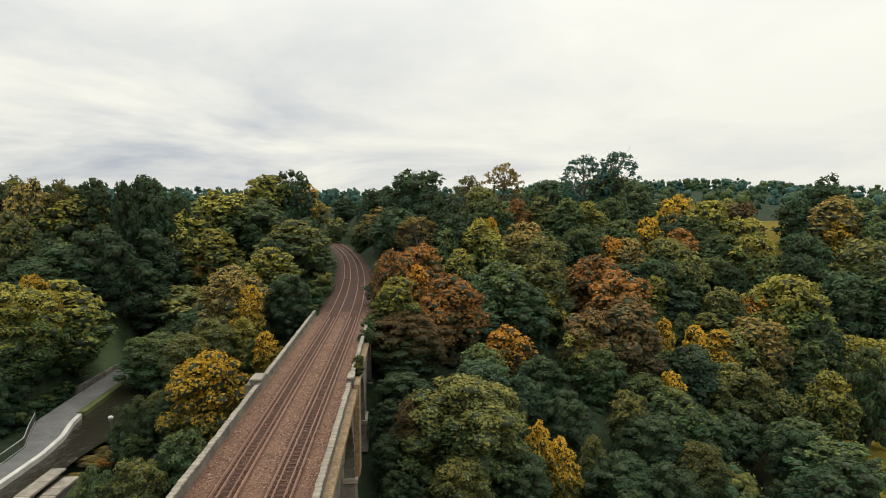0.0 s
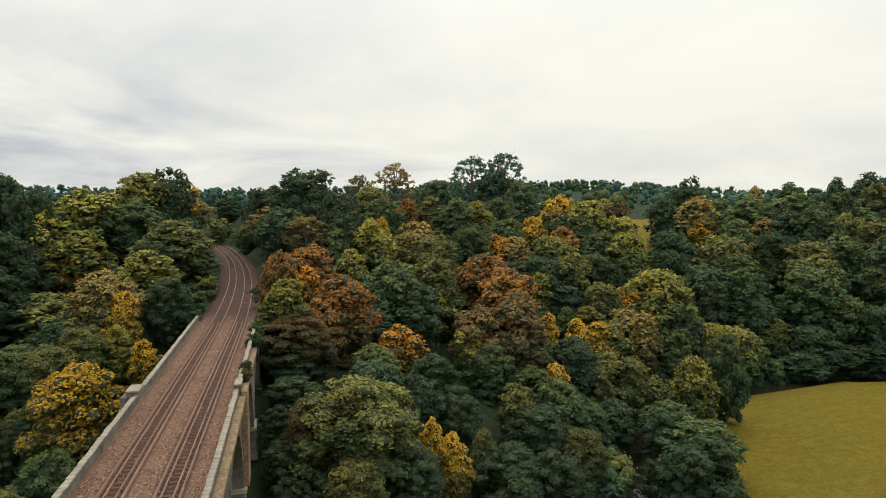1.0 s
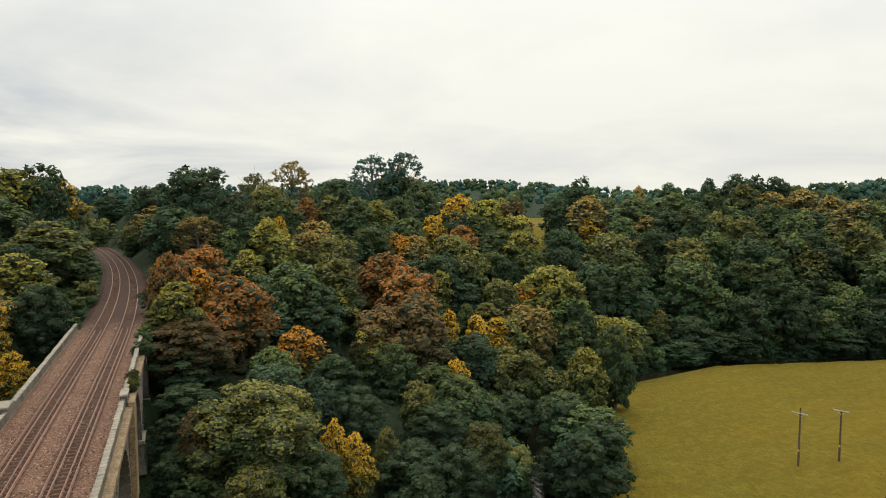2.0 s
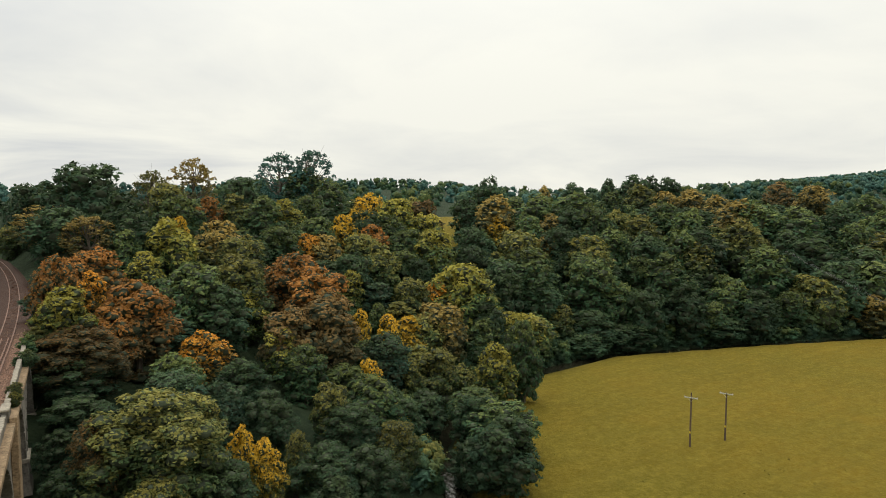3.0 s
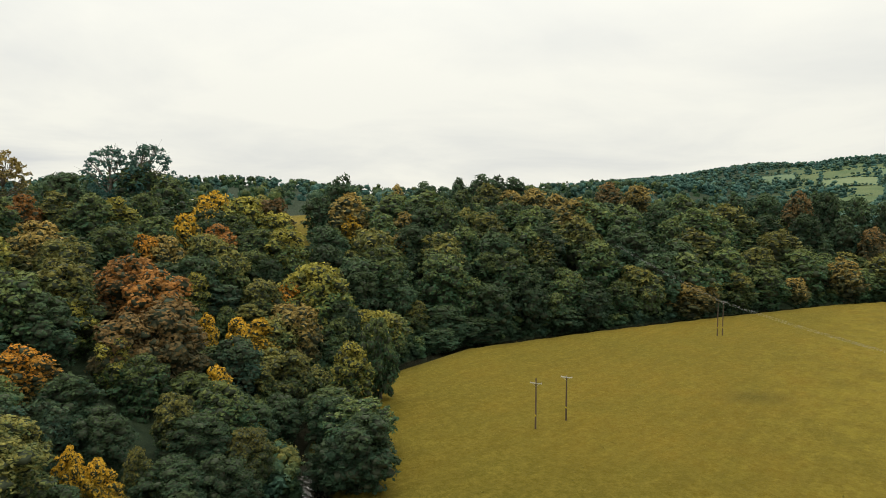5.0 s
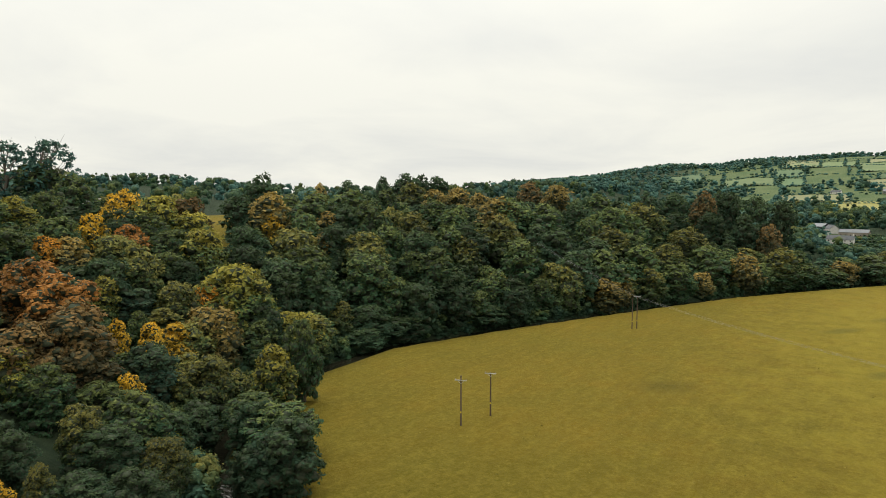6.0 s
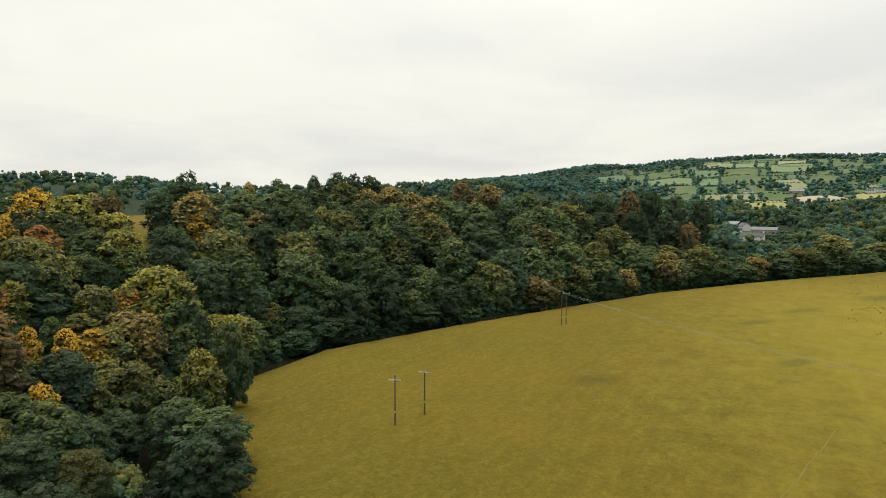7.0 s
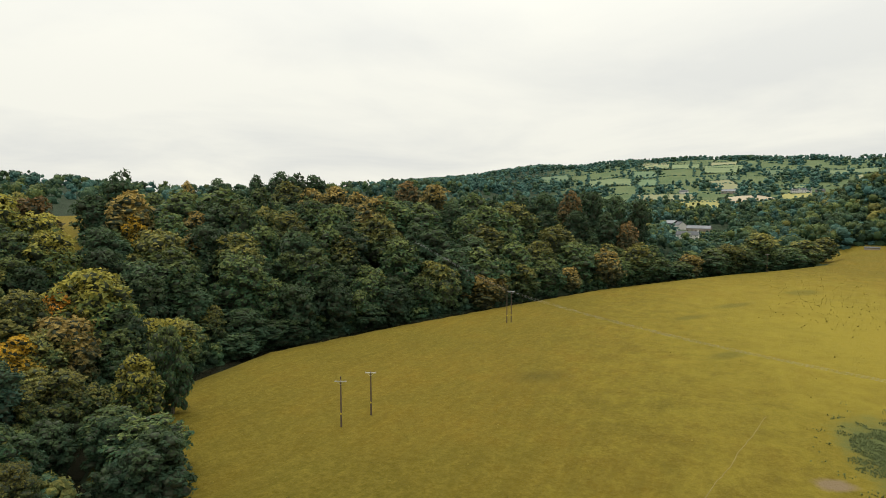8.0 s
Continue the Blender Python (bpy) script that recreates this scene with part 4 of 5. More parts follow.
plant_all("above the meadow", [
    ("broad", "tan", 163.7, 211.7, 23.0, 20.6),
    ("tall", "yellow", 159.2, 204.1, 15.9, 11.0),
    ("broad", "green", 182.5, 221.2, 19.5, 16.6),
    ("broad", "green", 182.6, 207.2, 23.0, 21.3),
    ("tall", "tan", 262.6, 295.1, 21.1, 9.9),
    ("broad", "green", 199.1, 201.5, 22.9, 24.5),
    ("bush", "dark", 272.9, 282.3, 22.5, 18.9),
    ("bush", "dark", 289.3, 269.5, 24.3, 12.9),
    ("bush", "dark", 301.3, 260.5, 26.5, 21.3),
    ("bush", "dark", 311.0, 254.6, 26.2, 19.9),
    ("bush", "dark", 320.9, 249.1, 25.6, 20.8),
    ("broad", "olive", 280.5, 238.0, 22.0, 21.8),
    ("broad", "green", 233.4, 211.5, 20.0, 15.7),
    ("broad", "tan", 278.8, 219.1, 20.0, 16.8),
    ("broad", "tan", 313.2, 229.1, 20.0, 18.3),
    ("broad", "tan", 302.1, 205.1, 19.0, 17.1),
    ("broad", "tan", 266.6, 167.3, 22.9, 23.3),
    ("broad", "green", 166.7, 194.3, 19.0, 15.8),
    ("broad", "tan", 179.8, 196.1, 17.0, 13.8),
    ("broad", "dark", 186.4, 191.4, 20.4, 17.0),
    ("broad", "green", 192.8, 184.4, 22.5, 18.9),
    ("broad", "olive", 209.0, 186.6, 18.0, 15.0),
    ("broad", "olive", 207.0, 170.2, 21.4, 17.8),
    ("broad", "green", 232.3, 182.0, 21.5, 17.9),
])
plant_all("above the meadow", [
    ("broad", "green", 230.9, 168.1, 22.4, 18.8),
    ("broad", "olive", 141.2, 166.7, 22.8, 18.9),
    ("tall", "tan", 160.1, 176.0, 16.4, 13.8),
    ("broad", "olive", 165.3, 159.4, 22.9, 19.8),
    ("broad", "green", 135.3, 154.8, 22.9, 19.8),
    ("broad", "dark", 158.9, 164.5, 15.8, 13.2),
    ("broad", "green", 156.9, 149.4, 22.4, 18.7),
    ("broad", "dark", 163.4, 169.5, 21.9, 18.1),
    ("broad", "green", 183.9, 166.0, 19.9, 16.6),
    ("broad", "dark", 189.9, 153.9, 22.4, 18.6),
    ("broad", "dark", 218.6, 150.9, 22.9, 19.9),
    ("broad", "green", 210.1, 156.3, 20.9, 17.3),
    ("broad", "green", 269.3, 163.5, 23.0, 24.3),
    ("broad", "olive", 240.9, 150.2, 22.8, 21.0),
    ("tall", "green", 228.1, 132.6, 22.9, 19.3),
    ("broad", "green", 185.7, 142.2, 22.8, 19.9),
    ("broad", "olive", 212.9, 148.6, 18.8, 16.1),
    ("broad", "green", 183.6, 152.5, 16.3, 13.7),
    ("broad", "green", 162.7, 142.9, 17.3, 14.5),
    ("broad", "dark", 167.2, 135.4, 18.9, 16.4),
    ("broad", "dark", 181.8, 131.4, 20.0, 16.9),
    ("broad", "green", 202.0, 129.1, 18.9, 15.6),
    ("broad", "dark", 206.2, 122.3, 17.8, 17.7),
    ("tall", "olive", 139.0, 142.4, 12.9, 10.8),
])
plant_all("above the meadow", [
    ("broad", "olive", 120.5, 136.6, 14.4, 15.9),
    ("broad", "dark", 135.1, 148.8, 18.3, 15.5),
    ("broad", "olive", 109.1, 151.3, 19.5, 16.1),
    ("broad", "dark", 106.3, 136.2, 17.8, 15.0),
    ("broad", "dark", 148.7, 139.6, 12.9, 15.7),
    ("broad", "dark", 122.5, 149.9, 17.8, 14.9),
    ("broad", "dark", 160.8, 135.9, 8.8, 18.2),
    ("broad", "dark", 195.1, 126.5, 8.8, 17.4),
    ("broad", "dark", 143.5, 136.9, 7.8, 15.4),
    ("broad", "green", 190.7, 128.2, 13.8, 12.9),
    ("broad", "green", 278.5, 149.1, 22.9, 21.1),
    ("broad", "brown", 365.1, 207.4, 22.5, 19.2),
    ("broad", "tan", 354.6, 182.9, 23.0, 20.1),
    ("broad", "dark", 299.7, 143.3, 22.9, 19.5),
    ("broad", "green", 338.7, 148.9, 23.0, 21.4),
    ("broad", "green", 314.4, 129.4, 22.9, 21.8),
    ("broad", "green", 288.2, 129.4, 22.9, 19.4),
    ("broad", "olive", 346.0, 125.9, 23.0, 26.0),
    ("broad", "olive", 287.0, 118.5, 22.9, 25.8),
    ("broad", "green", 316.7, 119.7, 22.9, 20.2),
    ("broad", "dark", 256.0, 129.8, 22.9, 21.6),
    ("broad", "dark", 258.1, 141.4, 19.4, 16.0),
    ("broad", "dark", 266.3, 117.6, 23.0, 20.4),
    ("broad", "green", 260.0, 109.9, 22.8, 22.1),
])
plant_all("above the meadow", [
    ("broad", "dark", 245.3, 115.6, 22.9, 19.3),
    ("broad", "olive", 334.0, 98.5, 22.9, 26.0),
    ("broad", "olive", 302.1, 97.1, 22.5, 18.5),
    ("broad", "green", 286.6, 102.8, 22.9, 19.6),
    ("broad", "green", 299.0, 113.6, 19.5, 16.4),
    ("broad", "olive", 236.1, 121.1, 16.9, 14.4),
    ("broad", "olive", 235.0, 114.7, 19.3, 16.4),
    ("broad", "green", 225.2, 120.8, 13.7, 11.6),
    ("broad", "tan", 252.9, 106.4, 14.9, 19.2),
    ("broad", "tan", 263.5, 102.9, 12.9, 11.2),
    ("tall", "olive", 280.7, 96.9, 16.9, 15.0),
    ("broad", "green", 297.6, 90.9, 18.0, 19.0),
    ("broad", "tan", 315.2, 84.2, 12.9, 12.1),
    ("broad", "green", 325.5, 84.4, 22.8, 21.6),
])
plant_all("beside the river", [
    ("broad", "green", 350.4, 67.4, 15.4, 17.9),
    ("broad", "tan", 342.9, 71.9, 20.4, 19.6),
    ("tall", "tan", 392.7, 73.0, 15.8, 13.3),
    ("broad", "olive", 367.4, 58.6, 22.4, 22.5),
    ("broad", "green", 365.5, 59.6, 12.4, 21.1),
    ("broad", "green", 380.6, 51.2, 13.9, 21.0),
    ("broad", "green", 395.7, 42.2, 10.8, 21.6),
    ("broad", "tan", 406.3, 36.5, 13.9, 18.3),
    ("broad", "green", 424.4, 26.0, 16.3, 23.4),
    ("broad", "olive", 438.2, 17.2, 18.5, 23.1),
    ("broad", "green", 448.7, 9.4, 15.5, 23.4),
    ("broad", "olive", 472.4, 0.2, 22.9, 25.2),
    ("broad", "green", 470.9, -5.2, 14.5, 24.2),
    ("broad", "green", 494.1, -17.3, 14.9, 25.1),
    ("broad", "olive", 515.3, -28.3, 18.5, 25.9),
    ("broad", "olive", 559.0, -42.7, 19.0, 24.1),
])
# bushes added in dark leaf, their colour carrying the shade beside the viaduct
plant_all("below the viaduct", [
    ("bush", "dark", 7.6, 47.0, 5.0, 6.0),
    ("bush", "dark", 9.0, 52.5, 6.0, 7.0),
    ("bush", "dark", 7.9, 58.0, 6.5, 6.5),
    ("bush", "dark", 8.6, 64.0, 6.5, 6.5),
    ("bush", "dark", 7.8, 70.0, 6.0, 6.0),
    ("bush", "dark", 12.5, 56.0, 6.0, 7.0),
    ("bush", "dark", 13.5, 49.0, 5.5, 7.0),
    ("bush", "dark", 7.6, 76.5, 6.0, 6.0),
])
plant_all("beside the meadow", [
    ("tall", "lime", 86.7, 106.7, 15.5, 11.1),
    ("tall", "lime", 114.4, 135.9, 14.8, 14.3),
    ("bush", "green", 76.0, 97.1, 9.7, 12.4),
    ("bush", "green", 74.5, 85.8, 10.0, 13.5),
    ("bush", "green", 96.6, 108.1, 19.2, 10.1),
    ("bush", "dark", 73.1, 93.1, 9.8, 9.8),
    ("bush", "dark", 67.0, 77.8, 5.4, 10.6),
    ("bush", "dark", 64.4, 82.1, 8.4, 8.8),
    ("broad", "dark", 66.2, 75.2, 13.0, 12.0),
])
plant_all("above the meadow", [
    ("broad", "brown", 389.1, 105.5, 28.5, 17.0),
    ("broad", "dark", 402.3, 94.7, 30.0, 17.0),
    ("broad", "dark", 410.3, 82.2, 30.0, 17.0),
    ("broad", "dark", 412.6, 70.3, 30.0, 17.0),
    ("broad", "dark", 389.3, 121.9, 24.8, 17.0),
    ("broad", "dark", 384.1, 137.0, 22.6, 17.0),
    ("broad", "dark", 384.8, 81.6, 24.5, 17.0),
    ("broad", "dark", 370.8, 96.7, 22.6, 17.0),
    ("broad", "brown", 387.1, 70.4, 23.3, 17.0),
    ("broad", "dark", 370.4, 115.6, 17.1, 17.0),
    ("broad", "dark", 406.4, 99.8, 28.5, 17.0),
])


# the rest of the wood: a jittered scatter that leaves room for the trees above
FOREST_KINDS = ["broad"] * 5 + ["tall"] * 4 + ["spire"]


def grow_together(name, label, trees, detail):
    """Many trees joined, one object for each leaf colour; each tree is (kind, colour, x, y, z, height, spread)."""
    rng = np.random.default_rng(77)
    for colour in sorted({q[1] for q in trees}):
        vs, fs, tones, ups, darks, softs, count = [], [], [], [], [], [], 0
        for kind, _, x, y, z, height, spread in (q for q in trees if q[1] == colour):
            _, _, top, reach, v, f, dark, soft = tree_meshes(kind, detail, int(rng.integers(4)))
            a = rng.random() * 6.28
            c, s = math.cos(a), math.sin(a)
            w = v * np.array([spread / 2 / reach, spread / 2 / reach, height / top])
            vs.append(np.stack([w[:, 0] * c - w[:, 1] * s + x, w[:, 0] * s + w[:, 1] * c + y, w[:, 2] + z], 1))
            fs.append(f + count)
            darks.append(dark), softs.append(soft)
            tones.append(np.full(len(v), rng.random()))
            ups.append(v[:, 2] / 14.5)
            count += len(v)
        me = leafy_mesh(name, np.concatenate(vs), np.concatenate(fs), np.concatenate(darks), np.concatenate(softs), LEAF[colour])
        me.attributes.new("each_tree", "FLOAT", "POINT").data.foreach_set("value", np.concatenate(tones))
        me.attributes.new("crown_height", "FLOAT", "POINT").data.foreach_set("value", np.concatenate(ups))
        tagged(new(name, me), f"{label} in {WORDS[colour]} leaf", "woodland", kind="stuff")


def fill_wood():
    rng = np.random.default_rng(21)
    joined = {"mid": [], "back": [], "far": []}
    cell = 9.6
    taken = [(q[0], q[1], q[2]) for q in PLANTED]
    for gx in np.arange(-140, 560, cell):
        for gy in np.arange(-70, 420, cell):
            x, y = gx + rng.uniform(-3.2, 3.2), gy + rng.uniform(-3.2, 3.2)
            d, away, bearing = float(river_side(x, y)), math.hypot(x, y), math.degrees(math.atan2(x, y))
            if d < 4.5 or d > 145 or away < 40 or bearing < -42 or bearing > 101:
                continue
            if abs(x - float(track_middle(y))) < (10.0 if y > 92 else 7.5) or (-39 < x < -15 and 40 < y < 100) or (-47 < x < -30 and 66 < y < 114):
                continue
            if d > 18 and bearing > 79.5 and away > 330:
                continue
            # the hilltop meadow and the way it is seen
            along_it, across = x * 0.547 + y * 0.837, x * 0.837 - y * 0.547
            if 226 < along_it < 420 and abs(across + 0.5) < 12.5:
                continue
            if 260 < away < 425 and abs(bearing - 23.4) < 1.0:
                continue
            spread = rng.uniform(8.0, 11.5) if away < 160 else rng.uniform(10.5, 15.0)
            if any((x - a) ** 2 + (y - b) ** 2 < (0.52 * (spread / 2 + r)) ** 2 for a, b, r in taken if abs(a - x) < 15 and abs(b - y) < 15):
                continue
            z = float(land(x, y))
            height = min(rng.uniform(7.5, 10.5) if away < 150 else rng.uniform(9.5, 13.0), 15.0 + 0.016 * away - z)
            if height < 4.0:
                continue
            # near filler is mostly dark, its colour painting the shaded gaps between trees
            shades = ["dark"] * 5 + ["blue", "green"] if away < 150 else ["dark"] * 4 + ["blue"] * 2 + ["green"] * 4 + ["olive"]
            colour, kind = shades[int(rng.integers(len(shades)))], FOREST_KINDS[int(rng.integers(len(FOREST_KINDS)))]
            taken.append((x, y, spread / 2))
            joined["mid" if away < 130 else "back" if away < 220 else "far"].append((kind, colour, x, y, z - 0.3, height, spread))
    for detail, trees in joined.items():
        grow_together("woodland", "mixed woodland on the valley side", trees, detail)


fill_wood()


def riverside_fringe():
    """Alders and brambles that hang over the water on the wooded bank."""
    rng = np.random.default_rng(4)
    fringe = []
    for x, y, _ in resample([(x, y, 0) for x, y in RIVER[5:17]], 4.2):
        for off in (2.8, 6.5):
            px, py = x + rng.normal(0, 0.8), y + rng.normal(0, 0.8)
            g = np.array([float(river_side(px + 1, py)) - float(river_side(px - 1, py)), float(river_side(px, py + 1)) - float(river_side(px, py - 1))])
            g = g / (np.linalg.norm(g) + 1e-6)
            d = off - float(river_side(px, py))
            px, py = px + g[0] * d, py + g[1] * d
            if rng.random() < 0.9:
                # east of x 92 the riverside shade is put into darker leaf colours
                colour = (["dark", "dark", "dark", "blue", "dark", "green"] if px > 92 else ["green", "olive", "lime", "blue", "green", "dark"])[int(rng.integers(6))]
                fringe.append(("bush", colour, px, py, float(land(px, py)) - 0.8, rng.uniform(3.5, 6.5) + 0.3 * off, rng.uniform(5.0, 7.5)))
    grow_together("riverside_bushes", "overhanging alders and brambles along the river", fringe, "fringe")


riverside_fringe()


# ---- the canal beside the viaduct ----
WATER_Z, PATH_Z = -9.15, -8.75


def build_canal():
    wall = resample([(-29.0, 20, 0), (-28.7, 60, 0), (-28.7, 66, 0), (-29.3, 71, 0), (-30.6, 75.5, 0), (-31.2, 79, 0), (-31.8, 90, 0), (-32.6, 118, 0)], 1.0)
    far = resample([(-25.3, 20, 0), (-25.3, 66, 0), (-24.6, 72, 0), (-22.5, 78, 0), (-21.5, 84, 0), (-23.0, 100, 0), (-24.0, 118, 0)], 1.0)
    outer = resample([(-31.6, 20, 0), (-31.3, 64, 0), (-31.6, 68, 0), (-33.4, 72, 0), (-35.2, 76.5, 0), (-35.7, 84, 0), (-36.4, 102, 0), (-37.4, 118, 0)], 1.0)

    def ribbon(a, b, z):
        n = 120
        a, b = (np.stack([np.interp(np.linspace(0, 1, n), np.linspace(0, 1, len(q)), q[:, k]) for k in range(2)], 1) for q in (a, b))
        verts = [(*p, z) for p in a] + [(*p, z) for p in b]
        return verts, [(i, i + 1, n + i + 1, n + i) for i in range(n - 1)]

    v, f = ribbon(wall + np.array([-0.3, 0, 0]), far + np.array([0.4, 0, 0]), WATER_Z)
    tagged(new("canal", mesh("canal", v, f, CANAL_WATER)), "still brown canal water beside the towpath", "canal", kind="structure")
    path = empty("towpath", Matrix.Translation((-32, 70, -10)))
    back = Matrix.Translation((32, -70, 10))
    v, f = ribbon(outer, wall, PATH_Z)
    low = len(v)
    v += [(x, y, z - 1.2) for x, y, z in v]
    f += [tuple(k + low for k in q) for q in f]
    n = 120
    f += [(i, i + 1, low + i + 1, low + i) for i in range(n - 1)] + [(n + i, n + i + 1, low + n + i + 1, low + n + i) for i in range(n - 1)]
    under("paving", mesh("paving", v, f, TOWPATH), path, "", back)
    edge = [(x, y, PATH_Z) for x, y, _ in wall if y < 79]
    v, f = sweep([(-0.28, -0.9), (0.28, -0.9), (0.28, 0.10), (0.22, 0.16), (-0.22, 0.16), (-0.28, 0.10)], edge)
    under("kerb", mesh("kerb", v, f, KERB), path, "pale worn stone kerb along the water", back)
    v, f = sweep([(-0.7, -0.5), (0.5, -0.5), (0.4, 0.08), (0, 0.16), (-0.6, 0.05)], [(x - 0.1, y, PATH_Z) for x, y, _ in wall if y >= 79])
    under("verge", mesh("verge", v, f, VERGE), path, "grassy green verge", back)
    tagged(path, "pale grey gravel towpath with a stone kerb beside the canal", "towpath", kind="structure")
    # iron railing on the open side of the aqueduct
    rail = empty("towpath_railing", Matrix.Translation((-31.4, 60, PATH_Z)))
    back = Matrix.Translation((31.4, -60, -PATH_Z))
    line = [(x - 0.05, y, PATH_Z) for x, y, _ in outer if y < 76.5]
    for h, s in ((1.12, 0.035), (0.12, 0.03)):
        v, f = sweep([(-s, h - s), (s, h - s), (s, h + s), (-s, h + s)], line)
        under("handrail" if h > 1 else "bottom_rail", mesh("handrail", v, f, STEEL), rail, "", back)
    post = tube(bmesh.new(), (0, 0, -0.1), (0, 0, 1.12), 0.022, 0.022, 6)
    me = bpy.data.meshes.new("baluster")
    post.to_mesh(me)
    post.free()
    me.materials.append(IRON)
    fine = resample(np.array(line), 0.35)
    for p in fine[fine[:, 1] > 48]:
        under("baluster", me, rail, "", back @ Matrix.Translation(p))
    tagged(rail, "thin iron railing along the towpath edge", "railing")
    # the aqueduct that carries it
    aq = empty("aqueduct", Matrix.Translation((-28, 40, -30)))
    back = Matrix.Translation((28, -40, 30))
    part("trough_wall", block(bmesh.new(), -25.3, -24.3, 10, 57, -11.5, -8.62, 0.05), STONE, aq, "", back)
    part("trough_wall", block(bmesh.new(), -31.9, -31.3, 10, 64, -11.5, -8.78, 0.05), STONE, aq, "", back)
    part("trough_bed", block(bmesh.new(), -31.4, -24.6, 10, 64, -12.0, -10.2), STONE, aq, "", back)
    for y in (12.0, 29.0, 46.0):
        part("pier", block(bmesh.new(), -31.2, -25.0, y - 1.6, y + 1.6, float(land(-28, y)) - 1, -11.9, 0.05), STONE, aq, "", back)
    part("end_wall", block(bmesh.new(), -24.4, -22.6, 54, 61.4, -16.5, -9.3, 0.08), STONE, aq, "", back)
    rng = np.random.default_rng(3)
    for i, y in enumerate(np.arange(40.6, 61, 1.5)):
        bm = block(bmesh.new(), -25.35, -23.9, y, y + 1.46, -8.66 + rng.normal(0, 0.02), -8.4 + rng.normal(0, 0.02), 0.05)
        part("coping_stone", bm, COPING, aq, "", back)
    for i, y in enumerate(np.arange(51.6, 61, 1.35)):
        bm = block(bmesh.new(), -23.86, -22.45, y, y + 1.31, -9.3, -9.02 + rng.normal(0, 0.03), 0.06)
        part("slab", bm, COPING, aq, "", back)
    tagged(aq, "low stone canal aqueduct with broken coping slabs", "aqueduct", kind="structure")
    # warning sign on a short post by the water
    sign = empty("canal_post", Matrix.Translation((-24.55, 72.4, -9.4)))
    part("post", tube(bmesh.new(), (0, 0, 0), (0, 0, 1.9), 0.05, 0.05), IRON, sign)
    part("lamp_body", block(bmesh.new(), -0.24, 0.24, -0.16, 0.16, 1.9, 2.15, 0.06), IRON, sign)
    part("white_cap", block(bmesh.new(), -0.27, 0.27, -0.2, 0.2, 2.15, 2.5, 0.12), RENDER_WALL, sign, "white domed cap")
    tagged(sign, "short dark post with a white cap beside the canal", "post")


plant("bush", "lime", 4.55, 63.2, 1.5, 1.3, "rooted on the viaduct ledge", -0.2)
plant("bush", "olive", 4.6, 65.4, 1.8, 1.7, "rooted on the viaduct ledge", -0.2)
plant("bush", "green", 4.7, 79.0, 2.2, 2.4, "rooted on the viaduct ledge", -0.4)
plant("bush", "green", 4.6, 86.5, 2.6, 2.6, "rooted on the parapet end", -0.4)
plant("bush", "olive", 4.9, 95.0, 2.4, 3.4, "beside the railway", -0.8)
plant("bush", "green", -5.6, 101.5, 2.2, 3.0, "beside the railway", -0.8)
BANK_BUSHES = [("tan", -24.0, 63.5, 0.9, 2.2), ("tan", -23.9, 66.5, 1.0, 2.6), ("tan", -24.1, 69.5, 0.9, 2.4), ("orange", -22.6, 65.6, 1.1, 2.4), ("green", -21.0, 62.0, 2.6, 3.4),
               ("green", -19.5, 66.0, 4.2, 4.2), ("tan", -22.4, 68.0, 1.2, 2.6), ("green", -21.6, 71.8, 3.2, 3.0), ("olive", -20.4, 75.5, 4.0, 3.6), ("dark", -17.5, 73.0, 5.5, 5.0),
               ("green", -18.5, 60.5, 4.6, 4.6), ("dark", -15.5, 62.5, 5.2, 5.0), ("olive", -17.0, 57.0, 4.8, 4.8), ("dark", -13.5, 57.5, 5.0, 4.6), ("green", -12.0, 52.5, 5.0, 4.6),
               ("olive", -14.8, 68.5, 5.0, 4.6)]
for colour, x, y, height, spread in BANK_BUSHES:
    plant("bush", colour, x, y, height, spread, "on the canal bank")
for colour, x, y, height, spread in [("dark", -38.5, 70, 5.0, 5.0), ("dark", -40.5, 76, 6.5, 6.0), ("blue", -42.5, 82, 6.5, 6.0), ("dark", -41.5, 89, 6.0, 5.5), ("green", -45, 93, 7.0, 6.5),
                                     ("dark", -37.0, 64, 6.0, 5.0), ("blue", -40, 118, 5.5, 6.0)]:
    plant("bush", colour, x, y, height, spread, "beside the towpath")
for colour, x, y, height, spread in [("dark", -40.0, 79.5, 4.2, 5.0), ("dark", -40.6, 84.5, 4.5, 5.2), ("green", -40.2, 89.5, 3.8, 4.8), ("dark", -42.0, 92.5, 4.5, 5.0), ("dark", -38.6, 75.0, 3.4, 4.0), ("green", -37.5, 77.5, 2.4, 3.2), ("dark", -37.8, 80.5, 2.8, 3.4), ("green", -37.9, 83.5, 2.6, 3.4),
                                     ("dark", -38.0, 86.5, 2.6, 3.4), ("green", -38.3, 89.2, 2.2, 3.0), ("olive", -39.4, 94.5, 1.8, 3.0)]:
    plant("bush", colour, x, y, height, spread, "beside the towpath")
garden_wall = empty("garden_wall", Matrix.Translation((-37.9, 99, -9.6)))
rng = np.random.default_rng(12)
for i in range(26):
    y = 90.5 + 0.72 * i
    part("stone", block(bmesh.new(), -0.24, 0.24, y - 99.0, y - 98.3, -0.9, 0.75 + rng.normal(0, 0.03), 0.04), STONE, garden_wall)
tagged(garden_wall, "low grey stone wall between towpath and lawn", "wall", kind="structure")
VERGE = surface("verge_grass", (0.040, 0.056, 0.018), (0.095, 0.105, 0.030), 0.4, 5.0, relief=0.8)
build_canal()


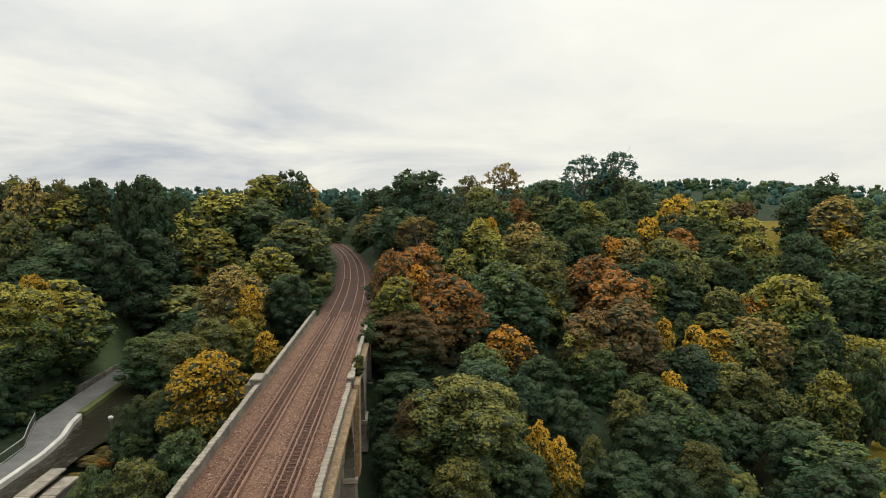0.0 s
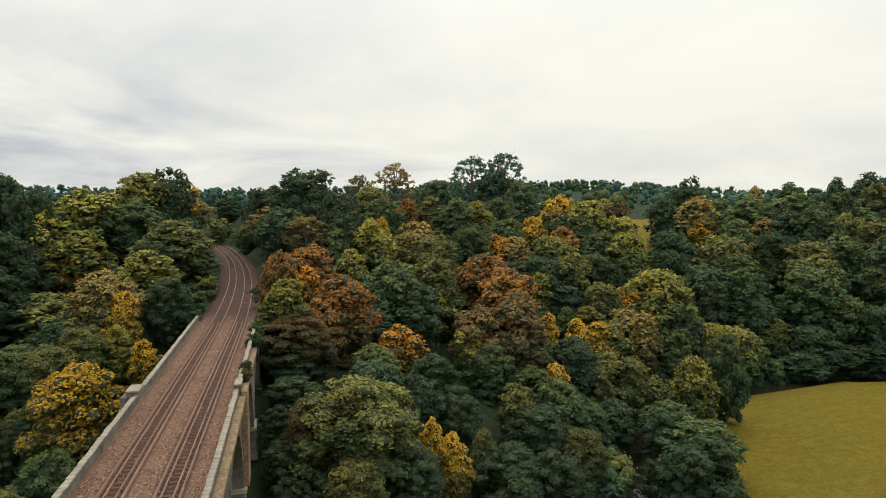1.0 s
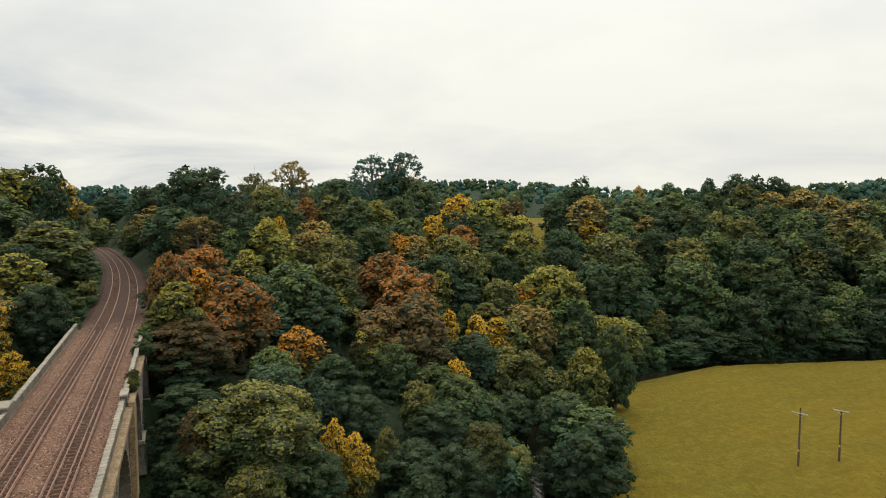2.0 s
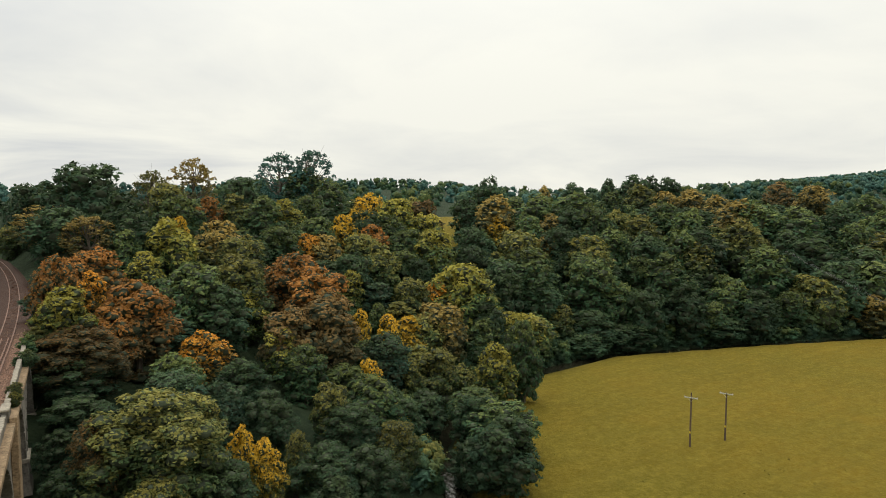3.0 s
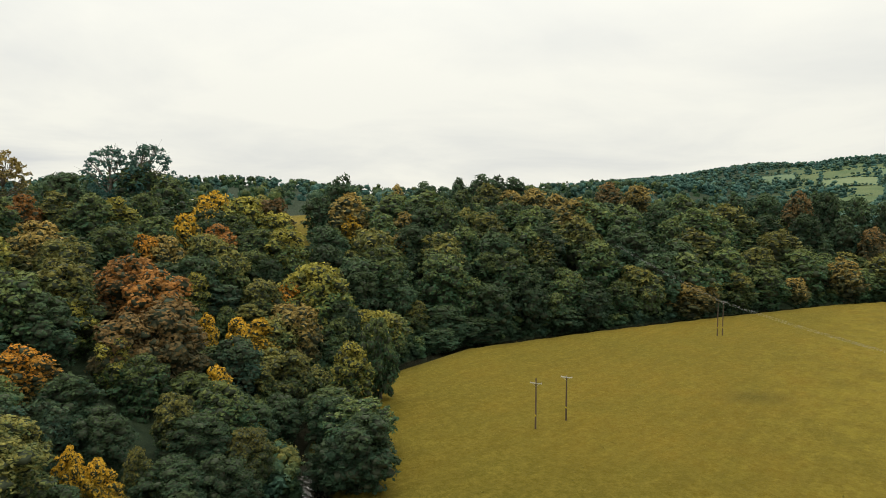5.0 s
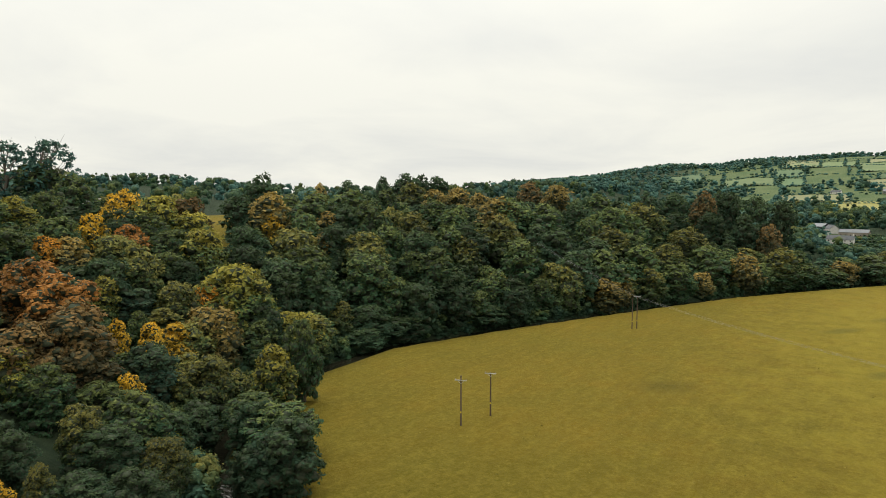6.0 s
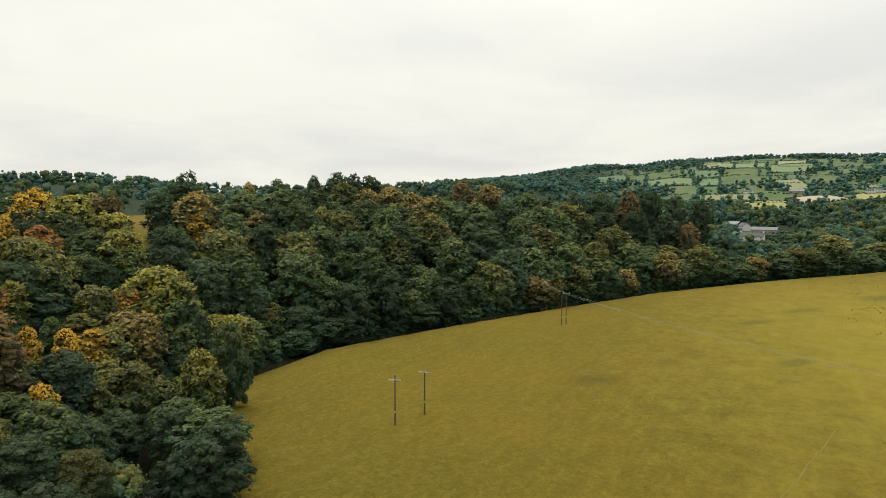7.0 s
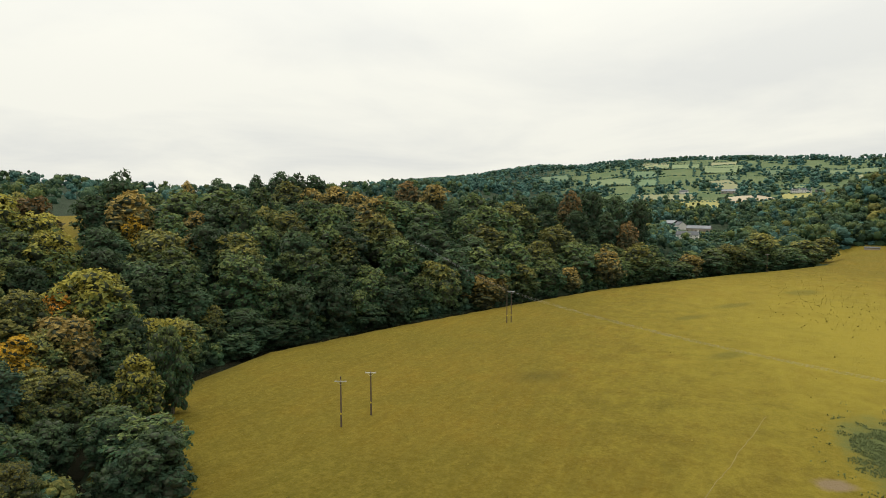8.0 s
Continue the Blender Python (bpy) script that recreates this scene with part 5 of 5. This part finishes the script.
# ---- meadow: poles and wires ----
def build_pole(x, y, height, arms, turn, label):
    z = float(land(x, y))
    pole = empty("power_pole", Matrix.LocRotScale((x, y, z), Euler((0, 0, turn)), None))
    part("shaft", tube(bmesh.new(), (0, 0, -0.5), (0, 0, height), 0.19, 0.125, 10), POLE_WOOD, pole)
    if arms:
        drop = height - (0.95 if arms == "low" else 0.15)
        arm = part("crossarm", block(bmesh.new(), -1.2, 1.2, 0.1, 0.24, drop - 0.07, drop + 0.07, 0.01), STEEL, pole, "pale steel crossarm")
        for k in (-1.1, 0.0, 1.1):
            bm = tube(bmesh.new(), (k, 0.17, drop + 0.07), (k, 0.17, drop + 0.2), 0.03, 0.03, 6)
            tube(bm, (k, 0.17, drop + 0.18), (k, 0.17, drop + 0.36), 0.075, 0.05, 8)
            part("insulator", bm, PORCELAIN, arm)
        part("brace", tube(bmesh.new(), (-0.7, 0.15, drop - 0.06), (0, 0.15, drop - 0.7), 0.02, 0.02, 5), STEEL, pole)
        part("brace", tube(bmesh.new(), (0.7, 0.15, drop - 0.06), (0, 0.15, drop - 0.7), 0.02, 0.02, 5), STEEL, pole)
    part("sign_plate", block(bmesh.new(), -0.12, 0.12, 0.16, 0.185, 2.6, 2.95), YELLOW_PLATE, pole, "small yellow warning plate")
    return tagged(pole, label, "power pole", "poles in the meadow")


YELLOW_PLATE = surface("yellow_plate", (0.55, 0.40, 0.03), (0.68, 0.52, 0.05), 2.0, 9.0, relief=0.05)
build_pole(106.9, 71.7, 10.3, "low", 2.0, "tall dark wooden power pole with a pale crossarm in the meadow")
build_pole(115.3, 70.2, 9.3, "top", 2.0, "slim wooden power pole with a top crossarm in the meadow")
build_pole(219.6, 80.7, 11.2, "", 2.2, "dark wooden pole, one of a braced pair in the meadow")
build_pole(221.4, 79.7, 11.6, "top", 2.2, "dark wooden pole, one of a braced pair in the meadow")
build_pole(132.5, -68.0, 11.6, "top", 2.2, "wooden power pole carrying the wires across the meadow")
build_pole(445.8, -4.6, 11.0, "top", 1.8, "distant wooden power pole by the riverside trees")


def build_wires():
    """Sagging conductors from the braced pair: up into the wood, and over the meadow to the next pole."""
    top = np.array([220.6, 80.2, float(land(220, 80)) + 11.6])
    for b, sag, gauge in ((np.array([221.9, 120.7, 0.6]), 0.5, 0.010), (np.array([132.5, -68.0, -16.4]), 3.15, 0.010)):
        line = empty("overhead_line", Matrix.Translation(top))
        for k in (-0.95, 0.0, 0.95):
            aside = np.array([b[1] - top[1], top[0] - b[0], 0]) / np.linalg.norm((b - top)[:2]) * k
            pts = [(b - top) * s + aside + np.array([0, 0, -sag * 4 * s * (1 - s)]) for s in np.linspace(0, 1, 25)]
            v, f = sweep([(-gauge, -gauge), (gauge, -gauge), (gauge, gauge), (-gauge, gauge)], pts)
            under("wire", mesh("wire", v, f, STEEL), line)
        tagged(line, "three thin sagging overhead wires", "power line")


build_wires()


# ---- the farm and the far side of the valley ----
def build_house(name, x, y, length, width, eaves, ridge, turn, wall, roof, label, windows=0, chimney=False, base=None):
    z = float(land(x, y)) if base is None else base
    house = empty(name, Matrix.LocRotScale((x, y, z - 0.2), Euler((0, 0, turn)), None))
    bm = bmesh.new()
    a, b = length / 2, width / 2
    pts = [(-b, 0), (b, 0), (b, eaves), (0, ridge), (-b, eaves)]
    ends = [[bm.verts.new((sx * a, p, q)) for p, q in pts] for sx in (-1, 1)]
    bm.faces.new(ends[0][::-1]), bm.faces.new(ends[1])
    for k in range(5):
        bm.faces.new((ends[0][k], ends[0][(k + 1) % 5], ends[1][(k + 1) % 5], ends[1][k]))
    part("walls", bm, wall, house)
    for sy in (-1, 1):
        bm = bmesh.new()
        lip = 0.35
        run = (ridge - eaves) / b
        q = [(-a - lip, sy * (b + lip), eaves - lip * run + 0.05), (a + lip, sy * (b + lip), eaves - lip * run + 0.05), (a + lip, 0, ridge + 0.05), (-a - lip, 0, ridge + 0.05)]
        lo = [bm.verts.new(p) for p in q]
        hi = [bm.verts.new((p[0], p[1], p[2] + 0.22)) for p in q]
        bm.faces.new(lo), bm.faces.new(hi[::-1])
        for k in range(4):
            bm.faces.new((lo[k], hi[k], hi[(k + 1) % 4], lo[(k + 1) % 4]))
        bmesh.ops.recalc_face_normals(bm, faces=bm.faces)
        part("roof", bm, roof, house)
    for i in range(windows):
        px = -a + (i + 0.5) * length / windows
        for sy in (-1, 1):
            for level in ((1.0, 2.2), (3.6, 4.7)) if eaves > 4.6 else ((1.0, 2.2),):
                bm = block(bmesh.new(), px - 0.5, px + 0.5, sy * b - 0.06, sy * b + 0.06, *level)
                part("window", bm, GLASS_AND_SHADE, house)
    if chimney:
        part("chimney", block(bmesh.new(), -a + 0.3, -a + 1.2, -0.5, 0.5, ridge - 0.6, ridge + 1.6, 0.04), wall, house)
        part("chimney", block(bmesh.new(), a - 1.2, a - 0.3, -0.5, 0.5, ridge - 0.6, ridge + 1.6, 0.04), wall, house)
    return tagged(house, label, "house" if chimney else "barn")


def field_surface(name, dark, light):
    return surface(name, dark, light, 0.02, 0.35, relief=0.2, depth=0.2)


FIELDS = {
    "grass": (field_surface("hill_pasture", (0.096, 0.138, 0.062), (0.138, 0.176, 0.078)), "pale green hill pasture"),
    "green": (field_surface("lush_pasture", (0.070, 0.116, 0.056), (0.100, 0.146, 0.070)), "lush green hill pasture"),
    "straw": (field_surface("dry_pasture", (0.165, 0.175, 0.090), (0.230, 0.230, 0.115)), "dry straw-coloured hill field"),
    "gold": (field_surface("golden_pasture", (0.190, 0.185, 0.058), (0.25, 0.235, 0.078)), "golden green hill field"),
    "stubble": (field_surface("stubble", (0.25, 0.205, 0.14), (0.33, 0.28, 0.20)), "pale brown stubble field"),
}
HEDGES = []
FIELD_QUADS = []


def far_field(kind, a, b, c, d):
    """A field draped over the far hillside between four corners, with hedges round it."""
    n = 9
    verts, faces = [], []
    for i in range(n):
        for k in range(n):
            s, t = i / (n - 1), k / (n - 1)
            x = (a[0] * (1 - s) + b[0] * s) * (1 - t) + (d[0] * (1 - s) + c[0] * s) * t
            y = (a[1] * (1 - s) + b[1] * s) * (1 - t) + (d[1] * (1 - s) + c[1] * s) * t
            verts.append((x, y, float(land(x, y)) + 1.6))
    faces = [(i * n + k, i * n + k + 1, (i + 1) * n + k + 1, (i + 1) * n + k) for i in range(n - 1) for k in range(n - 1)]
    mat, label = FIELDS[kind]
    tagged(new("field", mesh("field", verts, faces, mat, True)), f"{label} bounded by hedges", "field", kind="structure")
    FIELD_QUADS.append((a, b, c, d))
    for p, q in ((a, b), (b, c), (c, d), (d, a)):
        HEDGES.append((p, q))


def inside(x, y, quad):
    s = [(q[0] - p[0]) * (y - p[1]) - (q[1] - p[1]) * (x - p[0]) for p, q in zip(quad, quad[1:] + quad[:1])]
    return all(v >= 0 for v in s) or all(v <= 0 for v in s)


far_field("grass", (2034, 361), (1999, 170), (1856, 158), (1877, 333))
far_field("green", (1797, 328), (1835, 269), (1678, 245), (1645, 299))
far_field("green", (1606, 292), (1627, 237), (1505, 219), (1504, 273))
far_field("grass", (1944, 166), (1966, 52), (1771, 44), (1738, 140))
far_field("straw", (2057, 149), (2089, 73), (1973, 68), (1950, 141))
far_field("green", (1693, 104), (1711, 58), (1619, 54), (1617, 99))
far_field("straw", (1583, 125), (1627, 75), (1448, 32), (1438, 96))
far_field("grass", (1514, 211), (1518, 175), (1455, 168), (1458, 203))
far_field("straw", (1347, 243), (1371, 130), (1280, 113), (1252, 226))
far_field("gold", (1256, 149), (1267, 71), (1131, 56), (1091, 111))
far_field("stubble", (1315, 69), (1365, 12), (1321, -20), (1192, 44))
far_field("gold", (1377, -27), (1422, -86), (1322, -84), (1293, -31))
far_field("grass", (1532, -40), (1562, -96), (1510, -95), (1472, -39))
far_field("green", (1816, 2), (1819, -46), (1692, -43), (1688, -1))
far_field("green", (810, 122), (822, 95), (767, 87), (735, 110))
far_field("grass", (1835, -135), (1889, -266), (1782, -251), (1743, -132))
far_field("straw", (1726, -188), (1735, -245), (1628, -230), (1619, -179))
far_field("green", (1690, 567), (1872, 534), (1667, 467), (1531, 501))
far_field("grass", (1670, 426), (1645, 301), (1515, 276), (1507, 373))
far_field("straw", (2105, 371), (2113, 269), (1896, 241), (1847, 324))



def far_woods():
    """Hedgerow trees, copses and hanging woods over the far hills."""
    rng = np.random.default_rng(8)
    trees, bushes, valley = [], [], []
    # bluish leaf colours carry the haze over the far hills
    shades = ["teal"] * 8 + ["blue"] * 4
    for r in (1240, 1370, 1520, 1690, 1880, 2090, 2320):
        for start in np.arange(61, 106, 4.6):
            a, b = start + rng.uniform(0, 1.2), start + rng.uniform(3.2, 5.0)
            HEDGES.append(tuple(((r + k * 18 + rng.normal(0, 12)) * math.sin(radians(g)), (r + k * 18) * math.cos(radians(g))) for k, g in ((0, a), (1, b))))
            if rng.random() < 0.7:
                HEDGES.append(tuple((q * math.sin(radians(a)), q * math.cos(radians(a))) for q in (r, r * 1.10)))
    for p, q in HEDGES:
        long = math.hypot(q[0] - p[0], q[1] - p[1])
        for s in np.arange(0, 1, 6.5 / max(long, 7)):
            x, y = p[0] + (q[0] - p[0]) * s + rng.normal(0, 1.5), p[1] + (q[1] - p[1]) * s + rng.normal(0, 1.5)
            tall = rng.random() < 0.10
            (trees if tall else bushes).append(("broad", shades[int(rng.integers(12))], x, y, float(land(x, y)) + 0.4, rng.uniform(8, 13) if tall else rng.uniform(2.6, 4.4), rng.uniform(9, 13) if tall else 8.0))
    def clear(x, y):
        if any(inside(x, y, quad) for quad in FIELD_QUADS) or any(math.hypot(x - a, y - b) < 24 for a, b in FARM_SPOTS):
            return False
        return not (float(river_side(x, y)) < 4 and x < 660)

    def zone(count, bearings, reach, palette, tall, rule=None):
        for i in range(count):
            bearing, r = rng.uniform(*bearings), math.sqrt(rng.uniform(reach[0] ** 2, reach[1] ** 2))
            x, y = r * math.sin(radians(bearing)), r * math.cos(radians(bearing))
            if not clear(x, y) or (rule and not rule(x, y, r, bearing)):
                continue
            if 83.3 < bearing < 88.0 and 650 < r < 676:
                continue
            size = rng.uniform(*tall)
            high = 1.25 if r < 1250 else 1.05
            # low growth before the farm
            low = 82.8 < bearing < 87.4 and 470 < r < 800
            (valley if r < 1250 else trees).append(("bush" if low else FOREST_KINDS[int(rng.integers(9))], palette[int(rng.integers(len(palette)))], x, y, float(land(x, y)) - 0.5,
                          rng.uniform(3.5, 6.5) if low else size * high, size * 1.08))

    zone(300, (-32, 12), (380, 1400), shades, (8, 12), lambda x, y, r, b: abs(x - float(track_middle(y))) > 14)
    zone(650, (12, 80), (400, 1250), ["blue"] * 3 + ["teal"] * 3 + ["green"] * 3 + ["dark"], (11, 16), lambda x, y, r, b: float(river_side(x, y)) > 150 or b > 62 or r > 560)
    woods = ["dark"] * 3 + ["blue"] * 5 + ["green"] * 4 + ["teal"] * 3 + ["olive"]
    zone(700, (76, 93), (500, 1180), woods, (10, 15))
    zone(260, (82.8, 87.4), (480, 760), woods, (7, 10))
    zone(130, (79, 91), (335, 500), woods, (7, 10), lambda x, y, r, b: float(river_side(x, y)) > 16)
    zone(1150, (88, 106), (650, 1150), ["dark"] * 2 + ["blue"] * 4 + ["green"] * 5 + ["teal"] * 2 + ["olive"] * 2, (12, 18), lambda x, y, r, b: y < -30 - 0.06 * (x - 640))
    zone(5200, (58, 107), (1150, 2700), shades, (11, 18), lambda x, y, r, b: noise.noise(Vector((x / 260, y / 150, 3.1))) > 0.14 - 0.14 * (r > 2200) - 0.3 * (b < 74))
    grow_together("far_woodland", "haze-coloured distant woods and hedgerow trees", trees, "distant")
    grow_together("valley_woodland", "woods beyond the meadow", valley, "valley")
    grow_together("far_hedges", "haze-coloured distant field hedges", bushes, "hedge")


FARM_SPOTS = [(676, 67), (800, 78), (860, 105), (880, 110), (1385, 148), (1387, 63), (1420, -62), (1440, -85)]
far_woods()

# farmstead in the valley and houses on the hillside
build_house("farmhouse", 677, 66, 21, 9, 5.4, 8.6, 1.5, RENDER_WALL, SLATE, "white farmhouse with a slate roof among trees", 5, True)
build_house("barn", 798, 66, 27, 10, 4.6, 7.6, 1.45, STONE_WALL, TIN, "long stone barn with a pale grey roof", 6)
build_house("barn", 842, 92, 15, 10, 6.0, 10.0, 0.5, RENDER_WALL, SLATE, "white gabled farm building", 2)
# a closed box: the shade inside an open barn is painted on its walls
build_house("barn", 872, 108, 20, 13, 7.0, 10.5, 1.0, GLASS_AND_SHADE, TIN, "barn with dark walls for its shaded open sides, white roof")
build_house("cottage", 1385, 148, 17, 8, 5.0, 8.0, 1.3, RENDER_WALL, SLATE, "white hillside house among trees", 4, True)
build_house("barn", 1387, 63, 26, 12, 5.0, 8.5, 1.4, STONE_WALL, TIN, "pale roofed barn on the hillside", 4)
build_house("cottage", 1418, -55, 15, 8, 5.0, 8.0, 1.0, RENDER_WALL, SLATE, "white cottage on the hillside", 4, True)
build_house("cottage", 1432, -74, 18, 8, 5.4, 8.6, 1.7, RENDER_WALL, SLATE, "pale house on the hillside", 4, True)
build_house("cottage", 1440, -98, 16, 8, 5.0, 8.0, 1.3, STONE_WALL, SLATE, "stone house on the hillside", 4, True)
build_house("cottage", 167, 387, 12, 7, 4.6, 8.0, 0.4, RENDER_WALL, SLATE, "house with a grey roof above the wood", 3, True)
build_house("field_shelter", 640, -84, 11, 5, 1.8, 2.5, 1.5, STONE_WALL, SLATE, "low grey shed at the meadow's end")


# ---- small things in the meadow ----
def ribbon_path(name, points, width, mat, label):
    line = resample([(x, y, 0) for x, y in points], 1.5)
    rng = np.random.default_rng(len(name))
    line = [(x + rng.normal(0, 0.05), y + rng.normal(0, 0.05), float(land(x, y)) + 0.03) for x, y, _ in line]
    v, f = sweep([(-width / 2, 0), (width / 2, 0)], line, closed=False)
    tagged(new(name, mesh(name, v, f, mat)), label, "path", kind="structure")


WEED = surface("dry_weeds", (0.15, 0.12, 0.02), (0.24, 0.19, 0.035), 0.5, 3.0, relief=0.1)
BARE = surface("bare_path", (0.115, 0.088, 0.018), (0.21, 0.168, 0.065), 0.6, 3.0, relief=0.4)
ribbon_path("footpath", [(96, 8.5), (108.8, 4.4), (115, 3.4), (121.3, 1.8), (130, 0.6), (138.3, -1.3), (152.4, -3.7)], 0.13, BARE, "narrow trodden footpath through the grass")


def scatter_weeds():
    """Thistles, tussocks and rushes standing in the pasture."""
    rng = np.random.default_rng(14)
    vs, fs, count = [], [], 0
    for i in range(2200):
        if i < 300:
            x, y, tall = 330 + rng.normal(0, 45), -30 + rng.normal(0, 16), rng.uniform(0.2, 0.5)
        else:
            r, a = 62 + 330 * rng.random() ** 1.3, radians(rng.uniform(38, 106))
            x, y, tall = r * math.sin(a), r * math.cos(a), rng.uniform(0.08, 0.22)
            if noise.noise(Vector((x / 14, y / 14, 0))) < 0.05 and rng.random() < 0.8:
                continue
        if float(river_side(x, y)) > -4:
            continue
        z = float(land(x, y))
        for k in range(5):
            a, lean = rng.random() * 6.28, rng.uniform(0.3, 1.2) * tall
            c, s, w = math.cos(a), math.sin(a), rng.uniform(0.10, 0.22) * (1 + tall)
            vs += [(x - s * w, y + c * w, z - 0.03), (x + s * w, y - c * w, z - 0.03), (x + c * lean, y + s * lean, z + tall)]
            fs.append((count, count + 1, count + 2))
            count += 3
    tagged(new("weeds", mesh("weeds", vs, fs, WEED)), "tussocks, thistles and rushes in the pasture", "weeds", kind="stuff")


scatter_weeds()
RUSH = surface("rushes", (0.085, 0.112, 0.044), (0.160, 0.190, 0.078), 0.5, 3.0, relief=0.1)


def scatter_rushes():
    """A damp patch thick with rushes at the meadow's edge."""
    rng = np.random.default_rng(19)
    vs, fs = [], []
    for i in range(7000):
        x, y = 141 + rng.normal(0, 12), -25 + rng.normal(0, 6.5)
        if noise.noise(Vector((x / 3.5, y / 3.5, 7))) + 0.5 < 0.7 * math.hypot((x - 141) / 22, (y + 25) / 11) or math.hypot(x - 122.5, y + 13.5) < 3.6:
            continue
        z, tall = float(land(x, y)), rng.uniform(0.12, 0.34)
        for k in range(6):
            a, lean = rng.random() * 6.28, rng.uniform(0.3, 0.9) * tall
            c, s, w = math.cos(a), math.sin(a), rng.uniform(0.07, 0.14)
            n = len(vs)
            vs += [(x - s * w, y + c * w, z - 0.03), (x + s * w, y - c * w, z - 0.03), (x + c * lean, y + s * lean, z + tall)]
            fs.append((n, n + 1, n + 2))
    tagged(new("rushes", mesh("rushes", vs, fs, RUSH)), "thick green rushes on a damp patch of meadow", "rushes", kind="stuff")


scatter_rushes()
